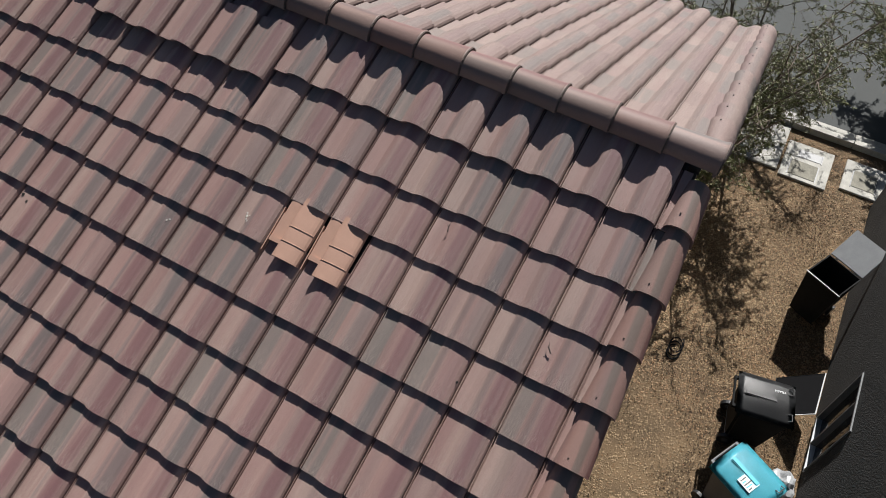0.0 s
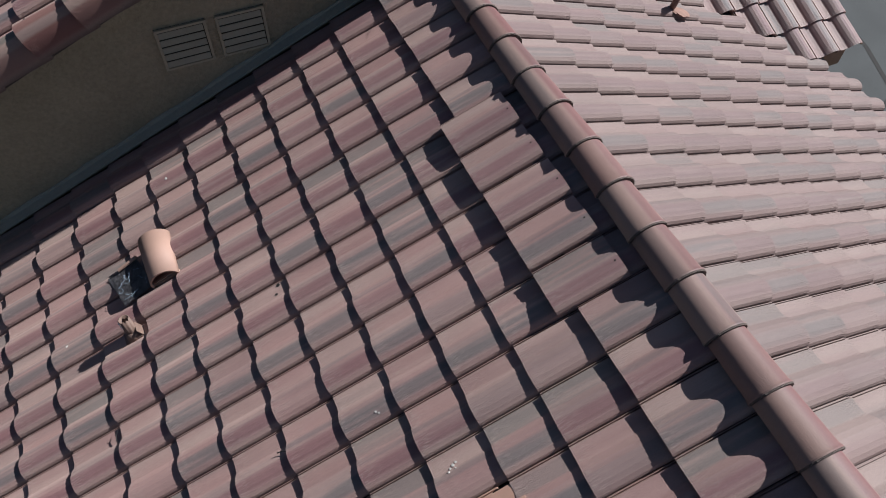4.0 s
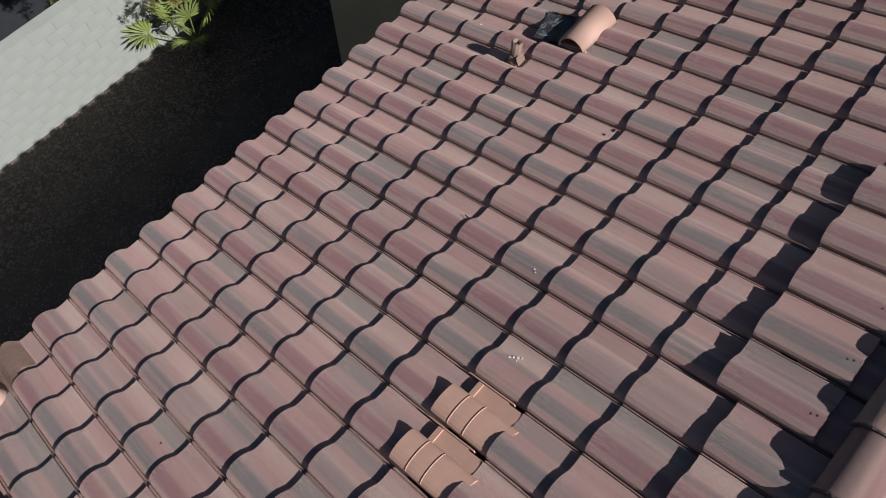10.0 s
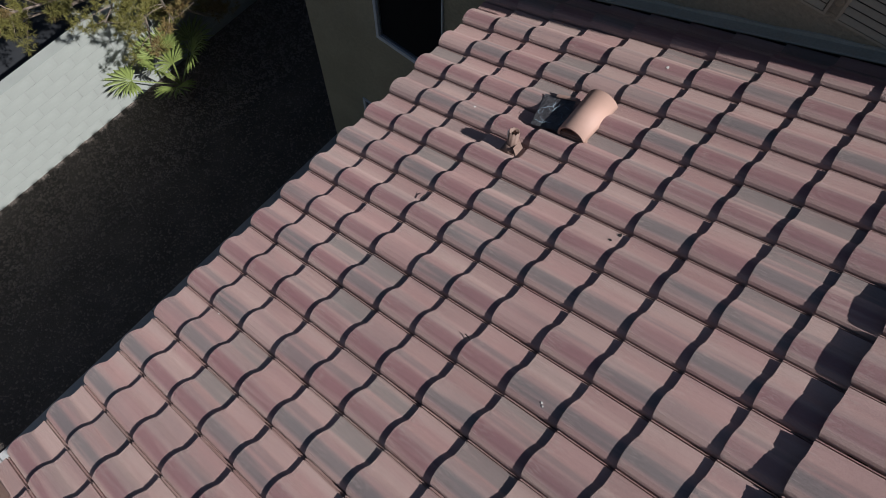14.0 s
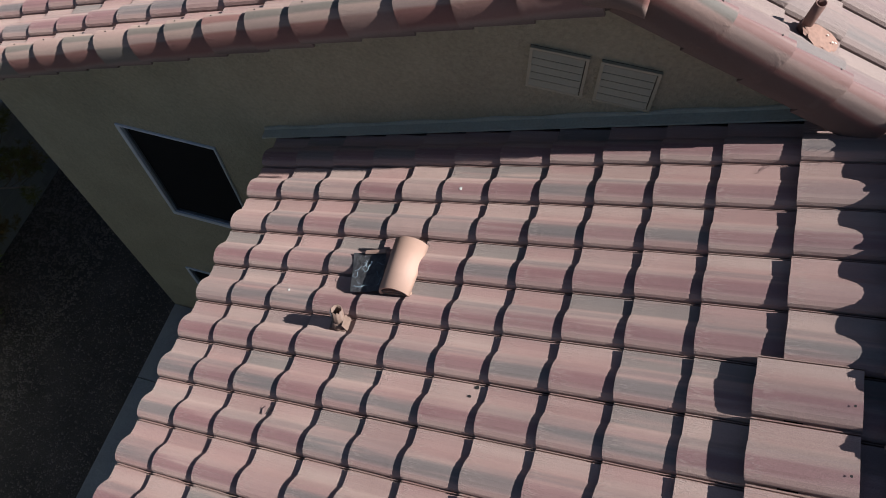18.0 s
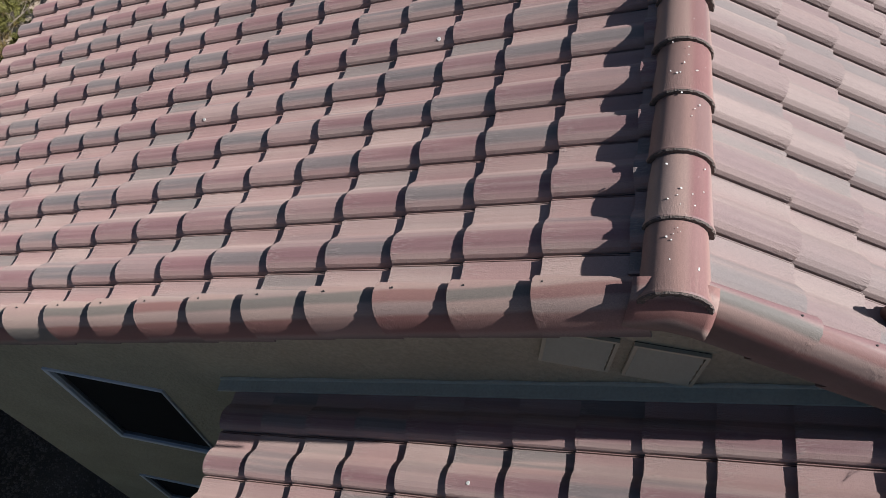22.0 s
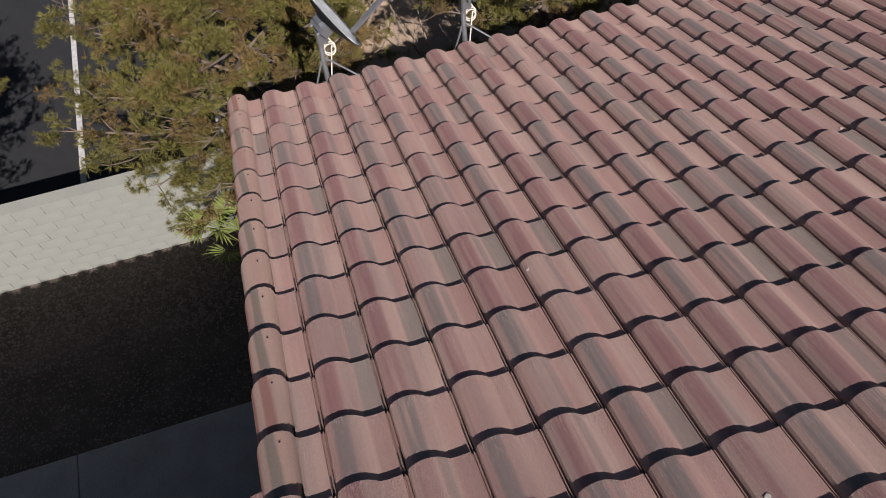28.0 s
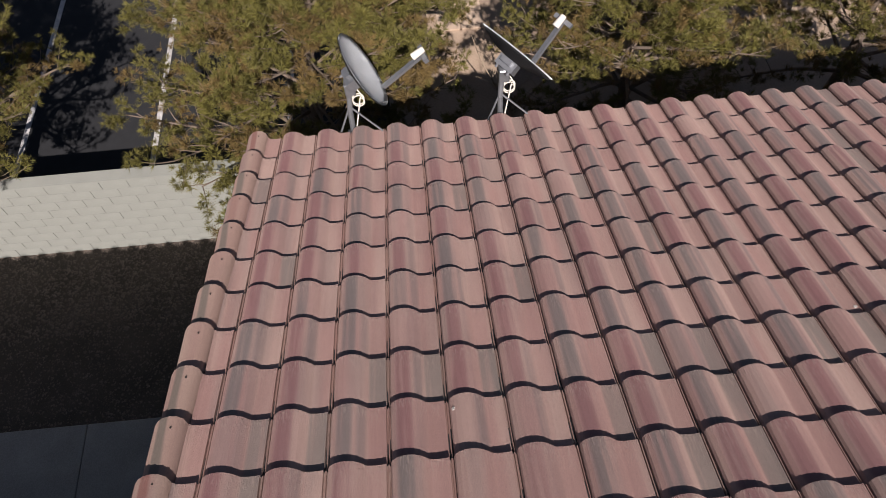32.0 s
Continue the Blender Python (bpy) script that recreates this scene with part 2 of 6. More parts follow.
    l.new(col, fin.inputs[0])
    l.new(tone.outputs[0], fin.inputs["Scale"])
    bp = n.new("ShaderNodeBump")
    bp.inputs["Strength"].default_value, bp.inputs["Distance"].default_value = rough, 0.0032
    # ragged scuffs above the lower edge
    near = n.new("ShaderNodeMapRange")
    near.inputs["From Min"].default_value, near.inputs["From Max"].default_value = 0.15, 0.02
    l.new(sep.outputs[0], near.inputs[0])
    scuff = n.new("ShaderNodeMath")
    scuff.operation = "MULTIPLY"
    l.new(near.outputs[0], scuff.inputs[0])
    l.new(ramp(streak(150, 26, 55.0, 3.0), 0.50, 0.64), scuff.inputs[1])
    relief = n.new("ShaderNodeMath")
    relief.operation = "MULTIPLY_ADD"
    relief.inputs[1].default_value = 0.8
    l.new(scuff.outputs[0], relief.inputs[0])
    l.new(grain.outputs[0], relief.inputs[2])
    l.new(relief.outputs[0], bp.inputs["Height"])
    worn = n.new("ShaderNodeMath")
    worn.operation = "MULTIPLY"
    worn.inputs[1].default_value = (0.15 if sun_wash else 0.38) if weather == 1.0 else 0.06
    l.new(scuff.outputs[0], worn.inputs[0])
    l.new(mixed(worn.outputs[0], fin.outputs[0], (0.36, 0.29, 0.25)), b.inputs["Base Color"])
    l.new(bp.outputs[0], b.inputs["Normal"])
    b.inputs["Roughness"].default_value = 0.72 if sun_wash or lip else 0.62
    b.inputs["Diffuse Roughness"].default_value = 0.25 if sun_wash else 0.42
    b.inputs["Specular IOR Level"].default_value = 0.3 if sun_wash else 0.45
    return m


M_TILE, M_TILE_J = tile_material("roof_tile", False), tile_material("roof_tile_joined", True)
# greyer copy of the tile colour, kept for the sunlit slope
M_TILE_LIT, M_TILE_LIT_J = tile_material("sunlit_slope_tile", False, sun_wash=0.58), tile_material("sunlit_slope_tile_joined", True, sun_wash=0.58)
M_FELT = plain("roofing_felt", (0.03, 0.03, 0.032), 0.9)
M_STUCCO = plain("stucco", (0.285, 0.255, 0.178), 0.9, vary=0.22, scale=1.5, fine=38, bump=1.0, depth=0.014)
M_GRAVEL = plain("gravel", (0.118, 0.078, 0.041), 0.95, vary=0.7, scale=1.6, fine=140, bump=0.5, depth=0.006)
M_BLOCK = plain("concrete_block", (0.25, 0.264, 0.236), 0.9, vary=0.10, scale=3)
M_MORTAR = plain("block_mortar", (0.22, 0.22, 0.205), 0.95)
M_ASPHALT = plain("asphalt", (0.014, 0.0155, 0.0175), 0.9, fine=120)
M_ASPHALT_E = plain("worn_asphalt", (0.052, 0.056, 0.055), 0.9, fine=120, scale=1.0)
M_CONCRETE = plain("concrete", (0.30, 0.30, 0.29), 0.85, scale=2)
M_PALE = plain("pale_concrete", (0.37, 0.36, 0.325), 0.85, vary=0.35, scale=4)
M_LID = plain("worn_lid", (0.20, 0.19, 0.155), 0.9, vary=0.4, scale=9)
M_WHITE = plain("white_paint", (0.70, 0.71, 0.72), 0.5, vary=0.08)
M_LINE = plain("line_paint", (0.45, 0.45, 0.44), 0.8, vary=0.35, scale=14)
M_CLAY = plain("raw_clay", (0.42, 0.252, 0.185), 0.8, vary=0.12, scale=14, fine=200, bump=0.3, depth=0.001)
M_CLAY_P = plain("painted_clay", (0.37, 0.235, 0.18), 0.7, vary=0.10, scale=9, fine=200, bump=0.2, depth=0.001)
M_PIPE = plain("painted_pipe", (0.175, 0.115, 0.088), 0.7, vary=0.25, scale=25)
M_PIPE_D = plain("brown_pipe", (0.14, 0.075, 0.06), 0.55, vary=0.2, scale=25)
M_FLASH = plain("painted_flashing", (0.33, 0.33, 0.28), 0.6, vary=0.15)
M_VENT_D = plain("vent_shade", (0.085, 0.078, 0.058), 0.9)
M_VENT = plain("vent_paint", (0.34, 0.31, 0.225), 0.7, vary=0.08, bump=0.1)
M_MORT = plain("tan_mortar", (0.32, 0.210, 0.155), 0.95, vary=0.3, scale=30, fine=150, bump=0.4, depth=0.006)
M_MEMB = plain("black_membrane", (0.135, 0.13, 0.135), 0.6, vary=0.5, scale=14)
M_SCUFF = plain("pale_scuff", (0.30, 0.38, 0.45), 0.8)
M_BIRD = plain("dried_dropping", (0.60, 0.58, 0.53), 0.9, vary=0.3, scale=60)
M_HOLE = plain("dark_speck", (0.02, 0.018, 0.016), 0.9)
# near-black: the shade under the roof edges is put into this colour
M_BOARD = plain("dark_board", (0.055, 0.045, 0.038), 0.7)
M_FRAME = plain("window_frame", (0.50, 0.53, 0.56), 0.45, vary=0.06)
M_GALV = plain("grey_metal", (0.23, 0.245, 0.26), 0.42, metal=0.6, vary=0.12, scale=20)
M_LID_G = plain("grey_lid", (0.30, 0.31, 0.32), 0.4, vary=0.15, scale=6)
M_DISH_B = plain("dish_back_shade", (0.035, 0.037, 0.040), 0.5, vary=0.1, scale=5)
M_DISH = plain("dish_paint", (0.76, 0.81, 0.83), 0.35, vary=0.08, scale=5)
M_CABLE = plain("white_cable", (0.70, 0.68, 0.60), 0.5, vary=0.05)
M_BIN_K = plain("black_plastic", (0.018, 0.019, 0.021), 0.42, vary=0.2, scale=8, bump=0.15)
M_BIN_D = plain("matt_black_plastic", (0.012, 0.0125, 0.013), 0.75, vary=0.2, scale=8, bump=0.15, spec=0.12)
M_BIN_B = plain("blue_plastic", (0.10, 0.50, 0.62), 0.42, vary=0.08, scale=5, bump=0.12)
M_BIN_G = plain("grey_plastic", (0.10, 0.105, 0.11), 0.45)
# the neighbour's wall stands in shade; that shade is put into this near-black colour
M_STUCCO_N = plain("shaded_stucco", (0.034, 0.033, 0.031), 0.95, vary=0.3, scale=3, fine=45, bump=1.0, depth=0.02)
M_LABEL_G = plain("grey_plastic_film", (0.30, 0.31, 0.32), 0.4, vary=0.3, scale=20)
M_LABEL = plain("label_white", (0.72, 0.74, 0.74), 0.6, vary=0.05)
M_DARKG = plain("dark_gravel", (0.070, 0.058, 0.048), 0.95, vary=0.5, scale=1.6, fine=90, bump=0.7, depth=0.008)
M_STONE = plain("gravel_stone", (0.215, 0.150, 0.086), 0.9, vary=0.45, scale=7, fine=60)
M_LITTER_S = plain("reddish_chips", (0.23, 0.138, 0.074), 0.9, vary=0.5, scale=7, fine=60)
M_STRAW = plain("straw_stone", (0.30, 0.215, 0.118), 0.9, vary=0.4, scale=7, fine=60)
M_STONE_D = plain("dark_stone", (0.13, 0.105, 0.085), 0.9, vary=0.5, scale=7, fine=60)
M_SAND = plain("dry_soil", (0.34, 0.26, 0.19), 0.95, vary=0.25, scale=1.5, fine=30)
M_POOL = plain("turquoise_water", (0.045, 0.29, 0.265), 0.08, vary=0.25, scale=1.5, bump=0.1)
M_PAVER = plain("tan_paver", (0.46, 0.36, 0.27), 0.9, vary=0.2, scale=4)
M_NEEDLE = plain("pine_needles", (0.115, 0.106, 0.021), 0.7, vary=0.45, scale=2.2, fine=14)
M_NEEDLE_Y = plain("dry_pine_needles", (0.135, 0.092, 0.028), 0.75, vary=0.45, scale=2.2, fine=14)
M_BARK = plain("grey_bark", (0.16, 0.125, 0.098), 0.95, vary=0.35, scale=10)
M_TWIG = plain("pale_twig", (0.30, 0.24, 0.17), 0.9, vary=0.25)
M_PALM = plain("palm_frond", (0.145, 0.18, 0.045), 0.55, vary=0.3, scale=6)
M_LEAF = plain("shrub_leaf", (0.13, 0.14, 0.05), 0.6, vary=0.4, scale=5)


def glass(name):
    m, t, b = nodes_of(name)
    b.inputs["Base Color"].default_value = (0.012, 0.013, 0.015, 1)
    b.inputs["Specular IOR Level"].default_value = 0.3
    b.inputs["Roughness"].default_value = 0.06
    return m


M_GLASS = glass("dark_window_glass")
M_SCREEN = plain("black_screen", (0.010, 0.010, 0.011), 0.9, vary=0.1, spec=0.08)


# ---- mesh tools ----
def mesh_ob(name, bm, material, parent=None, label="", smooth=False):
    me = bpy.data.meshes.new(name)
    bm.normal_update()
    bm.to_mesh(me)
    bm.free()
    if smooth:
        me.shade_smooth()
    me.materials.append(material)
    ob = new(name, me)
    if parent:
        ob.parent = parent
    if label:
        ob["label"] = label
    return ob


def part(name, bm, material, parent, label="", smooth=False):
    return mesh_ob(name, bm, material, parent, label, smooth)


def box(bm, x0, x1, y0, y1, z0, z1, m=None):
    vs = [bm.verts.new((x, y, z)) for z in (z0, z1) for y in (y0, y1) for x in (x0, x1)]
    if m is not None:
        for v in vs:
            v.co = m @ v.co
    for f in ((0, 2, 3, 1), (4, 5, 7, 6), (0, 1, 5, 4), (2, 6, 7, 3), (0, 4, 6, 2), (1, 3, 7, 5)):
        bm.faces.new([vs[i] for i in f])
    return vs


def prism(bm, pts, y0, y1, m=None):
    """A solid from an outline of (x, z) points, from y0 to y1."""
    a = [bm.verts.new((x, y0, z)) for x, z in pts]
    b = [bm.verts.new((x, y1, z)) for x, z in pts]
    if m is not None:
        for v in a + b:
            v.co = m @ v.co
    k = len(pts)
    for i in range(k):
        j = (i + 1) % k
        bm.faces.new((a[i], a[j], b[j], b[i]))
    bm.faces.new(a[::-1])
    bm.faces.new(b)


# ---- roof tiles ----
# across the tile: share of the width, height over the slope
PROFILE = ((0.0, 0.014), (0.025, 0.034), (0.09, 0.052), (0.18, 0.064), (0.28, 0.068), (0.38, 0.064), (0.48, 0.050),
           (0.56, 0.030), (0.60, 0.018), (0.63, 0.013), (0.74, 0.009), (0.86, 0.010), (0.926, 0.014), (0.932, -0.008), (0.950, -0.008), (0.956, 0.006), (0.973, 0.005), (0.979, -0.010), (0.996, -0.010))
PROFILE = tuple((s, h * 0.9) for s, h in PROFILE)
STEP = 0.028


def tile_mesh(name, exposed, length, y_to=1.0, y_from=0.0, mirror=False):
    """One S-tile: its lower edge lies along y at x = 0, it reaches up the slope to x = length."""
    me = bpy.data.meshes.new(name)
    prof = [(s, h) for s, h in PROFILE if y_from <= s <= y_to]
    k = len(prof)
    verts, faces = [], []
    for x, lift in ((0.0, STEP), (length, STEP * (1 - length / (exposed + 0.07)))):
        for s, h in prof:
            verts.append((x, s * W, h + lift))
    for x, lift in ((0.004, STEP), (length, STEP * (1 - length / (exposed + 0.07)))):
        for s, h in prof:
            verts.append((x, s * W, h + lift - 0.024))
    for i in range(k - 1):
        faces.append((i, i + 1, k + i + 1, k + i)[::-1])
        faces.append((2 * k + i, 2 * k + i + 1, 3 * k + i + 1, 3 * k + i))
        faces.append((i, i + 1, 2 * k + i + 1, 2 * k + i))
    faces.append((0, 2 * k, 3 * k, k))
    faces.append((k - 1, 2 * k - 1, 4 * k - 1, 3 * k - 1))
    flat = [c for v in verts for c in v]
    if mirror:
        verts, faces = [(x, W - y, z) for x, y, z in verts], [f[::-1] for f in faces]
    me.from_pydata(verts, [], faces)
    at = me.attributes.new("place", "FLOAT_VECTOR", "POINT")
    at.data.foreach_set("vector", flat)
    return me


def slope(origin, u, v):
    """The matrix of a slope: x up the slope, y along its courses, z out of it."""
    u, v = Vector(u).normalized(), Vector(v).normalized()
    n = u.cross(v)
    return Matrix(((u.x, v.x, n.x, origin[0]), (u.y, v.y, n.y, origin[1]), (u.z, v.z, n.z, origin[2]), (0, 0, 0, 1)))


SINK = 0.033  # tiles sit this much lower, so that their joints lie in the slope's plane
SA = slope((0, 0, Z0), (CP, 0, SP), (0, 1, 0)) @ Matrix.Translation((0, 0, -SINK))
D_OFF = Vector((1.1588, 2.7377, 1.2085))
SD = SA @ Matrix.Translation(D_OFF)
EAVE_B = 6.50  # foot of the east slope's lowest full course
Y_B = -0.08    # joint of the east slope's columns
SB = slope((EAVE_B, Y_B, RIDGE_A[1] - (EAVE_B - RIDGE_A[0]) * SP / CP), (-CP, 0, SP), (0, -1, 0)) @ Matrix.Translation((0, 0, -SINK))
VALLEY = (6.3, 1.9)  # low end of the valley between the east slope and the cross gable
SF = slope((VALLEY[0] + 0.1, VALLEY[1] - 0.1, RIDGE_A[1] - (VALLEY[0] - RIDGE_A[0]) * SP / CP), (0, CP, SP), (-1, 0, 0)) @ Matrix.Translation((0, 0, -SINK))
rng = random.Random(5)


def lay(parent, m, mesh, cells, exposed, jitter=0.004):
    """Tiles at (course, column) cells of a slope, each an object on one shared mesh."""
    for i, k in cells:
        ob = new("roof_tile", mesh)
        ob.parent = parent
        ob.matrix_basis = m @ Matrix.Translation((i * exposed + rng.uniform(-jitter, jitter), k * W, 0)) @ pose(0, 0, 0, rng.uniform(-0.3, 0.3), 0, rng.uniform(-0.4, 0.4))


def lay_joined(name, m, mesh, cells, exposed, parent, material=None):
    """The same as one mesh, for the slopes farther off."""
    co = np.array([v.co for v in mesh.vertices])
    fs = [tuple(p.vertices) for p in mesh.polygons]
    mm = np.array(m)
    verts, faces, place = [], [], []
    for q, (i, k) in enumerate(cells):
        c = co + (i * exposed + rng.uniform(-0.004, 0.004), k * W, 0)
        verts.append(c @ mm[:3, :3].T + mm[:3, 3])
        place.append(co)
        faces += [tuple(x + q * len(co) for x in f) for f in fs]
    me = bpy.data.meshes.new(name)
    me.from_pydata(np.concatenate(verts).tolist(), [], faces)
    at = me.attributes.new("place", "FLOAT_VECTOR", "POINT")
    at.data.foreach_set("vector", np.concatenate(place).ravel())
    me.materials.append(material or M_TILE_J)
    ob = new(name, me)
    ob.parent = parent
    return tagged(ob, kind="stuff")


def solid(name, make, material, label="", category="", kind="", group="", parent=None, smooth=False):
    bm = bmesh.new()
    make(bm)
    ob = mesh_ob(name, bm, material, parent, smooth=smooth)
    return tagged(ob, label, category, group, kind)


def thing(name, at, label, category, group=""):
    e = new(name)
    e.empty_display_size = 0.1
    e.matrix_world = at
    return tagged(e, label, category, group)


def place_attr(me, of=lambda v: v):
    at = me.attributes.new("place", "FLOAT_VECTOR", "POINT")
    at.data.foreach_set("vector", [c for v in me.vertices for c in of(v.co)])


def slab(x0, z0, x1, z1, y0, y1, thick):
    """A sloping slab between two (x, z) points of a slope."""
    return lambda bm: prism(bm, [(x0, z0), (x1, z1), (x1, z1 - thick), (x0, z0 - thick)], y0, y1)


def on_a(x):
    return Z0 + x * SP / CP


def on_d(x):
    return RIDGE_D[1] - (RIDGE_D[0] - x) * SP / CP


def on_b(x):
    return RIDGE_A[1] - (x - RIDGE_A[0]) * SP / CP


UND = SINK + 0.025  # decks lie under the tiles
K_S = -10           # southmost full column of the lower slope
RAKE_A = K_S * W

# tile meshes
T_A, T_D, T_B = tile_mesh("tile_lower", EA, EA + 0.075), tile_mesh("tile_upper", ED, ED + 0.075), tile_mesh("tile_east", EB, EB + 0.075, mirror=True)
T_TOP = tile_mesh("tile_top", EA, 0.46)
STRIP_A, STRIP_D = tile_mesh("strip_lower", EA, EA + 0.06, 1.0, 0.70), tile_mesh("strip_upper", ED, ED + 0.06, 1.0, 0.50)
T_D_TOP, STRIP_D_TOP = tile_mesh("tile_upper_top", ED, 0.185), tile_mesh("strip_upper_top", ED, 0.18, 1.0, 0.50)
for me in (T_A, T_D, T_D_TOP, T_TOP, STRIP_A, STRIP_D, STRIP_D_TOP):
    me.materials.append(M_TILE)
T_B.materials.append(M_TILE_LIT)
T_F = tile_mesh("tile_cross", EB, EB + 0.075)

# ---- lower west slope ----
roof_a = solid("lower_roof", slab(-1.22, on_a(-1.22) - UND, RIDGE_A[0], RIDGE_A[1] - UND, Y_SOUTH + 0.12, WALL_Y, 0.14), M_FELT,
               "weathered tan and maroon concrete tile roof slope with slipped tiles", "roof", "structure")
UNEVEN = {-2: 0.008, -1: 0.025, 0: 0.030}  # courses laid out of step, in metres up the slope


def course(i):
    return i + UNEVEN.get(i, 0.0) / EA


def upper_course(i):
    """The courses close up a little towards the upper eave."""
    return i + 0.0045 * max(0, -6 - i) / ED


GAPS = {(4, -4), (4, -5)}
SLIPPED = range(-1, 4)
lay(roof_a, SA, T_A, [(course(i), k) for i in range(-4, 7) for k in range(K_S, 9) if (i, k) not in GAPS], EA)
lay(roof_a, SA @ Matrix.Translation((0, 0, 0.012)), T_TOP, [(7.17, k) for k in range(K_S, 9) if k not in SLIPPED], EA)
lay(roof_a, SA, STRIP_A, [(course(i), K_S - 1) for i in range(-4, 7)] + [(7.17, K_S - 1)], EA)

# ---- upper west slope ----
roof_d = solid("upper_roof", slab(-4.51, on_d(-4.51) - UND, RIDGE_D[0], RIDGE_D[1] - UND, WALL_Y - 0.16, Y_NORTH, 0.14), M_FELT,
               "weathered tan and maroon concrete tile roof slope", "roof", "structure")
lay(roof_d, SD, T_D, [(upper_course(i), k) for i in range(-16, 1) for k in range(0, 16)], ED)
lay(roof_d, SD, T_D_TOP, [(1, k) for k in range(0, 16)], ED)
lay(roof_d, SD, STRIP_D, [(upper_course(i), -1) for i in range(-16, 1)], ED)
lay(roof_d, SD, STRIP_D_TOP, [(1, -1)], ED)
lay_joined("roof_tile", SD, T_D, [(upper_course(i), k) for i in range(-16, 1) for k in range(16, 41)], ED, roof_d)
lay_joined("roof_tile", SD, T_D_TOP, [(1, k) for k in range(16, 41)], ED, roof_d)

# ---- east slope ----
roof_b = solid("east_roof", slab(EAVE_B + 0.1, on_b(EAVE_B + 0.1) - UND, RIDGE_A[0], RIDGE_A[1] - UND, Y_SOUTH + 0.12, 3.2, 0.14), M_FELT,
               "sunlit pale pink and tan concrete tile roof slope", "roof", "structure")
solid("roof_deck", slab(5.0, on_b(5.0) - UND, RIDGE_D[0], RIDGE_D[1] - UND, 2.6, Y_NORTH, 0.14), M_FELT, kind="structure", parent=roof_b)


def east_cells():
    near, far = [], []
    for i in (-0.65, *range(0, 17)):
        x = EAVE_B - i * EB * CP
        for k in range(-48, 10):
            y = Y_B - (k + 0.5) * W
            if y < 2.62 and x < RIDGE_A[0] + 0.42:
                continue
            if x < RIDGE_D[0] + 0.32 or (y > VALLEY[1] - 0.1 and x > VALLEY[0] - (y - VALLEY[1]) + 0.22):
                continue
            (near if y < 3.4 and i > 1 else far).append((i, k))
    return near, far


b_near, b_far = east_cells()
lay(roof_b, SB, T_B, b_near[:300], EB)
lay_joined("roof_tile", SB, T_B, b_near[300:] + b_far, EB, roof_b, M_TILE_LIT_J)

# ---- cross gable beyond the valley ----
roof_f = solid("cross_gable_roof", lambda bm: box(bm, 0.05, 6.0, -0.55, 2.0, -0.16, -0.02, SF), M_FELT,
               "weathered concrete tile slope beyond a roof valley", "roof", "structure")
f_cells = []
for i in range(0, 14):
    y = VALLEY[1] - 0.1 + i * EB * CP
    for k in range(-2, 12):
        x = VALLEY[0] + 0.1 - (k + 0.5) * W
        if x > VALLEY[0] - (y - VALLEY[1]) - 0.20:
            f_cells.append((i, k))
lay_joined("roof_tile", SF, T_F, f_cells, EB, roof_f)

# ---- rake tiles ----
RAKE = ((-0.048, 0.004), (-0.055, 0.040), (-0.065, 0.066), (-0.090, 0.086), (-0.125, 0.092), (-0.160, 0.084), (-0.190, 0.062), (-0.212, 0.030), (-0.226, -0.010), (-0.232, -0.060), (-0.234, -0.115))


RAKE_TALL = ((-0.048, 0.004), (-0.055, 0.040), (-0.062, 0.066), (-0.085, 0.086), (-0.112, 0.092), (-0.140, 0.084), (-0.162, 0.062), (-0.174, 0.030), (-0.184, -0.030), (-0.188, -0.110), (-0.176, -0.170), (-0.158, -0.205))


def rake_mesh(name, exposed, mirror=False, length=None, shape=RAKE, material=None, ends=(1.04, 0.84), rise=0.042):
    """A gable-edge tile: round over the edge and down its side; the lower end is the wider."""
    length = length or exposed + 0.06
    me = bpy.data.meshes.new(name)
    k, sg = len(shape), -1 if mirror else 1
    verts, faces = [], []
    for inner in (0.0, 0.020):
        for x, lift, wide in ((0.0, rise, ends[0]), (length, 0.0, ends[1])):
            for n, (y, z) in enumerate(shape):
                a = math.pi * n / (k - 1)
                verts.append((x, sg * ((y + 0.145) * wide - 0.145 + inner * math.sin(a / 2)), z + lift - inner * math.cos(a / 2)))
    for n in range(k - 1):
        quads = [(n, n + 1, k + n + 1, k + n), (2 * k + n, 3 * k + n, 3 * k + n + 1, 2 * k + n + 1), (n, 2 * k + n, 2 * k + n + 1, n + 1), (k + n, k + n + 1, 3 * k + n + 1, 3 * k + n)]
        faces += [q if not mirror else q[::-1] for q in quads]
    faces += [(0, k, 3 * k, 2 * k), (k - 1, 3 * k - 1, 4 * k - 1, 2 * k - 1)]
    me.from_pydata(verts, [], faces)
    me.shade_smooth()
    me.set_sharp_from_angle(angle=radians(40))
    place_attr(me)
    me.materials.append(material or M_TILE_R)
    return me


def pit_mesh():
    bm = bmesh.new()
    bmesh.ops.create_cone(bm, cap_ends=True, segments=8, radius1=0.0045, radius2=0.0045, depth=0.02)
    me = bpy.data.meshes.new("nail_hole")
    bm.to_mesh(me)
    bm.free()
    me.materials.append(M_HOLE)
    return me


PIT = pit_mesh()


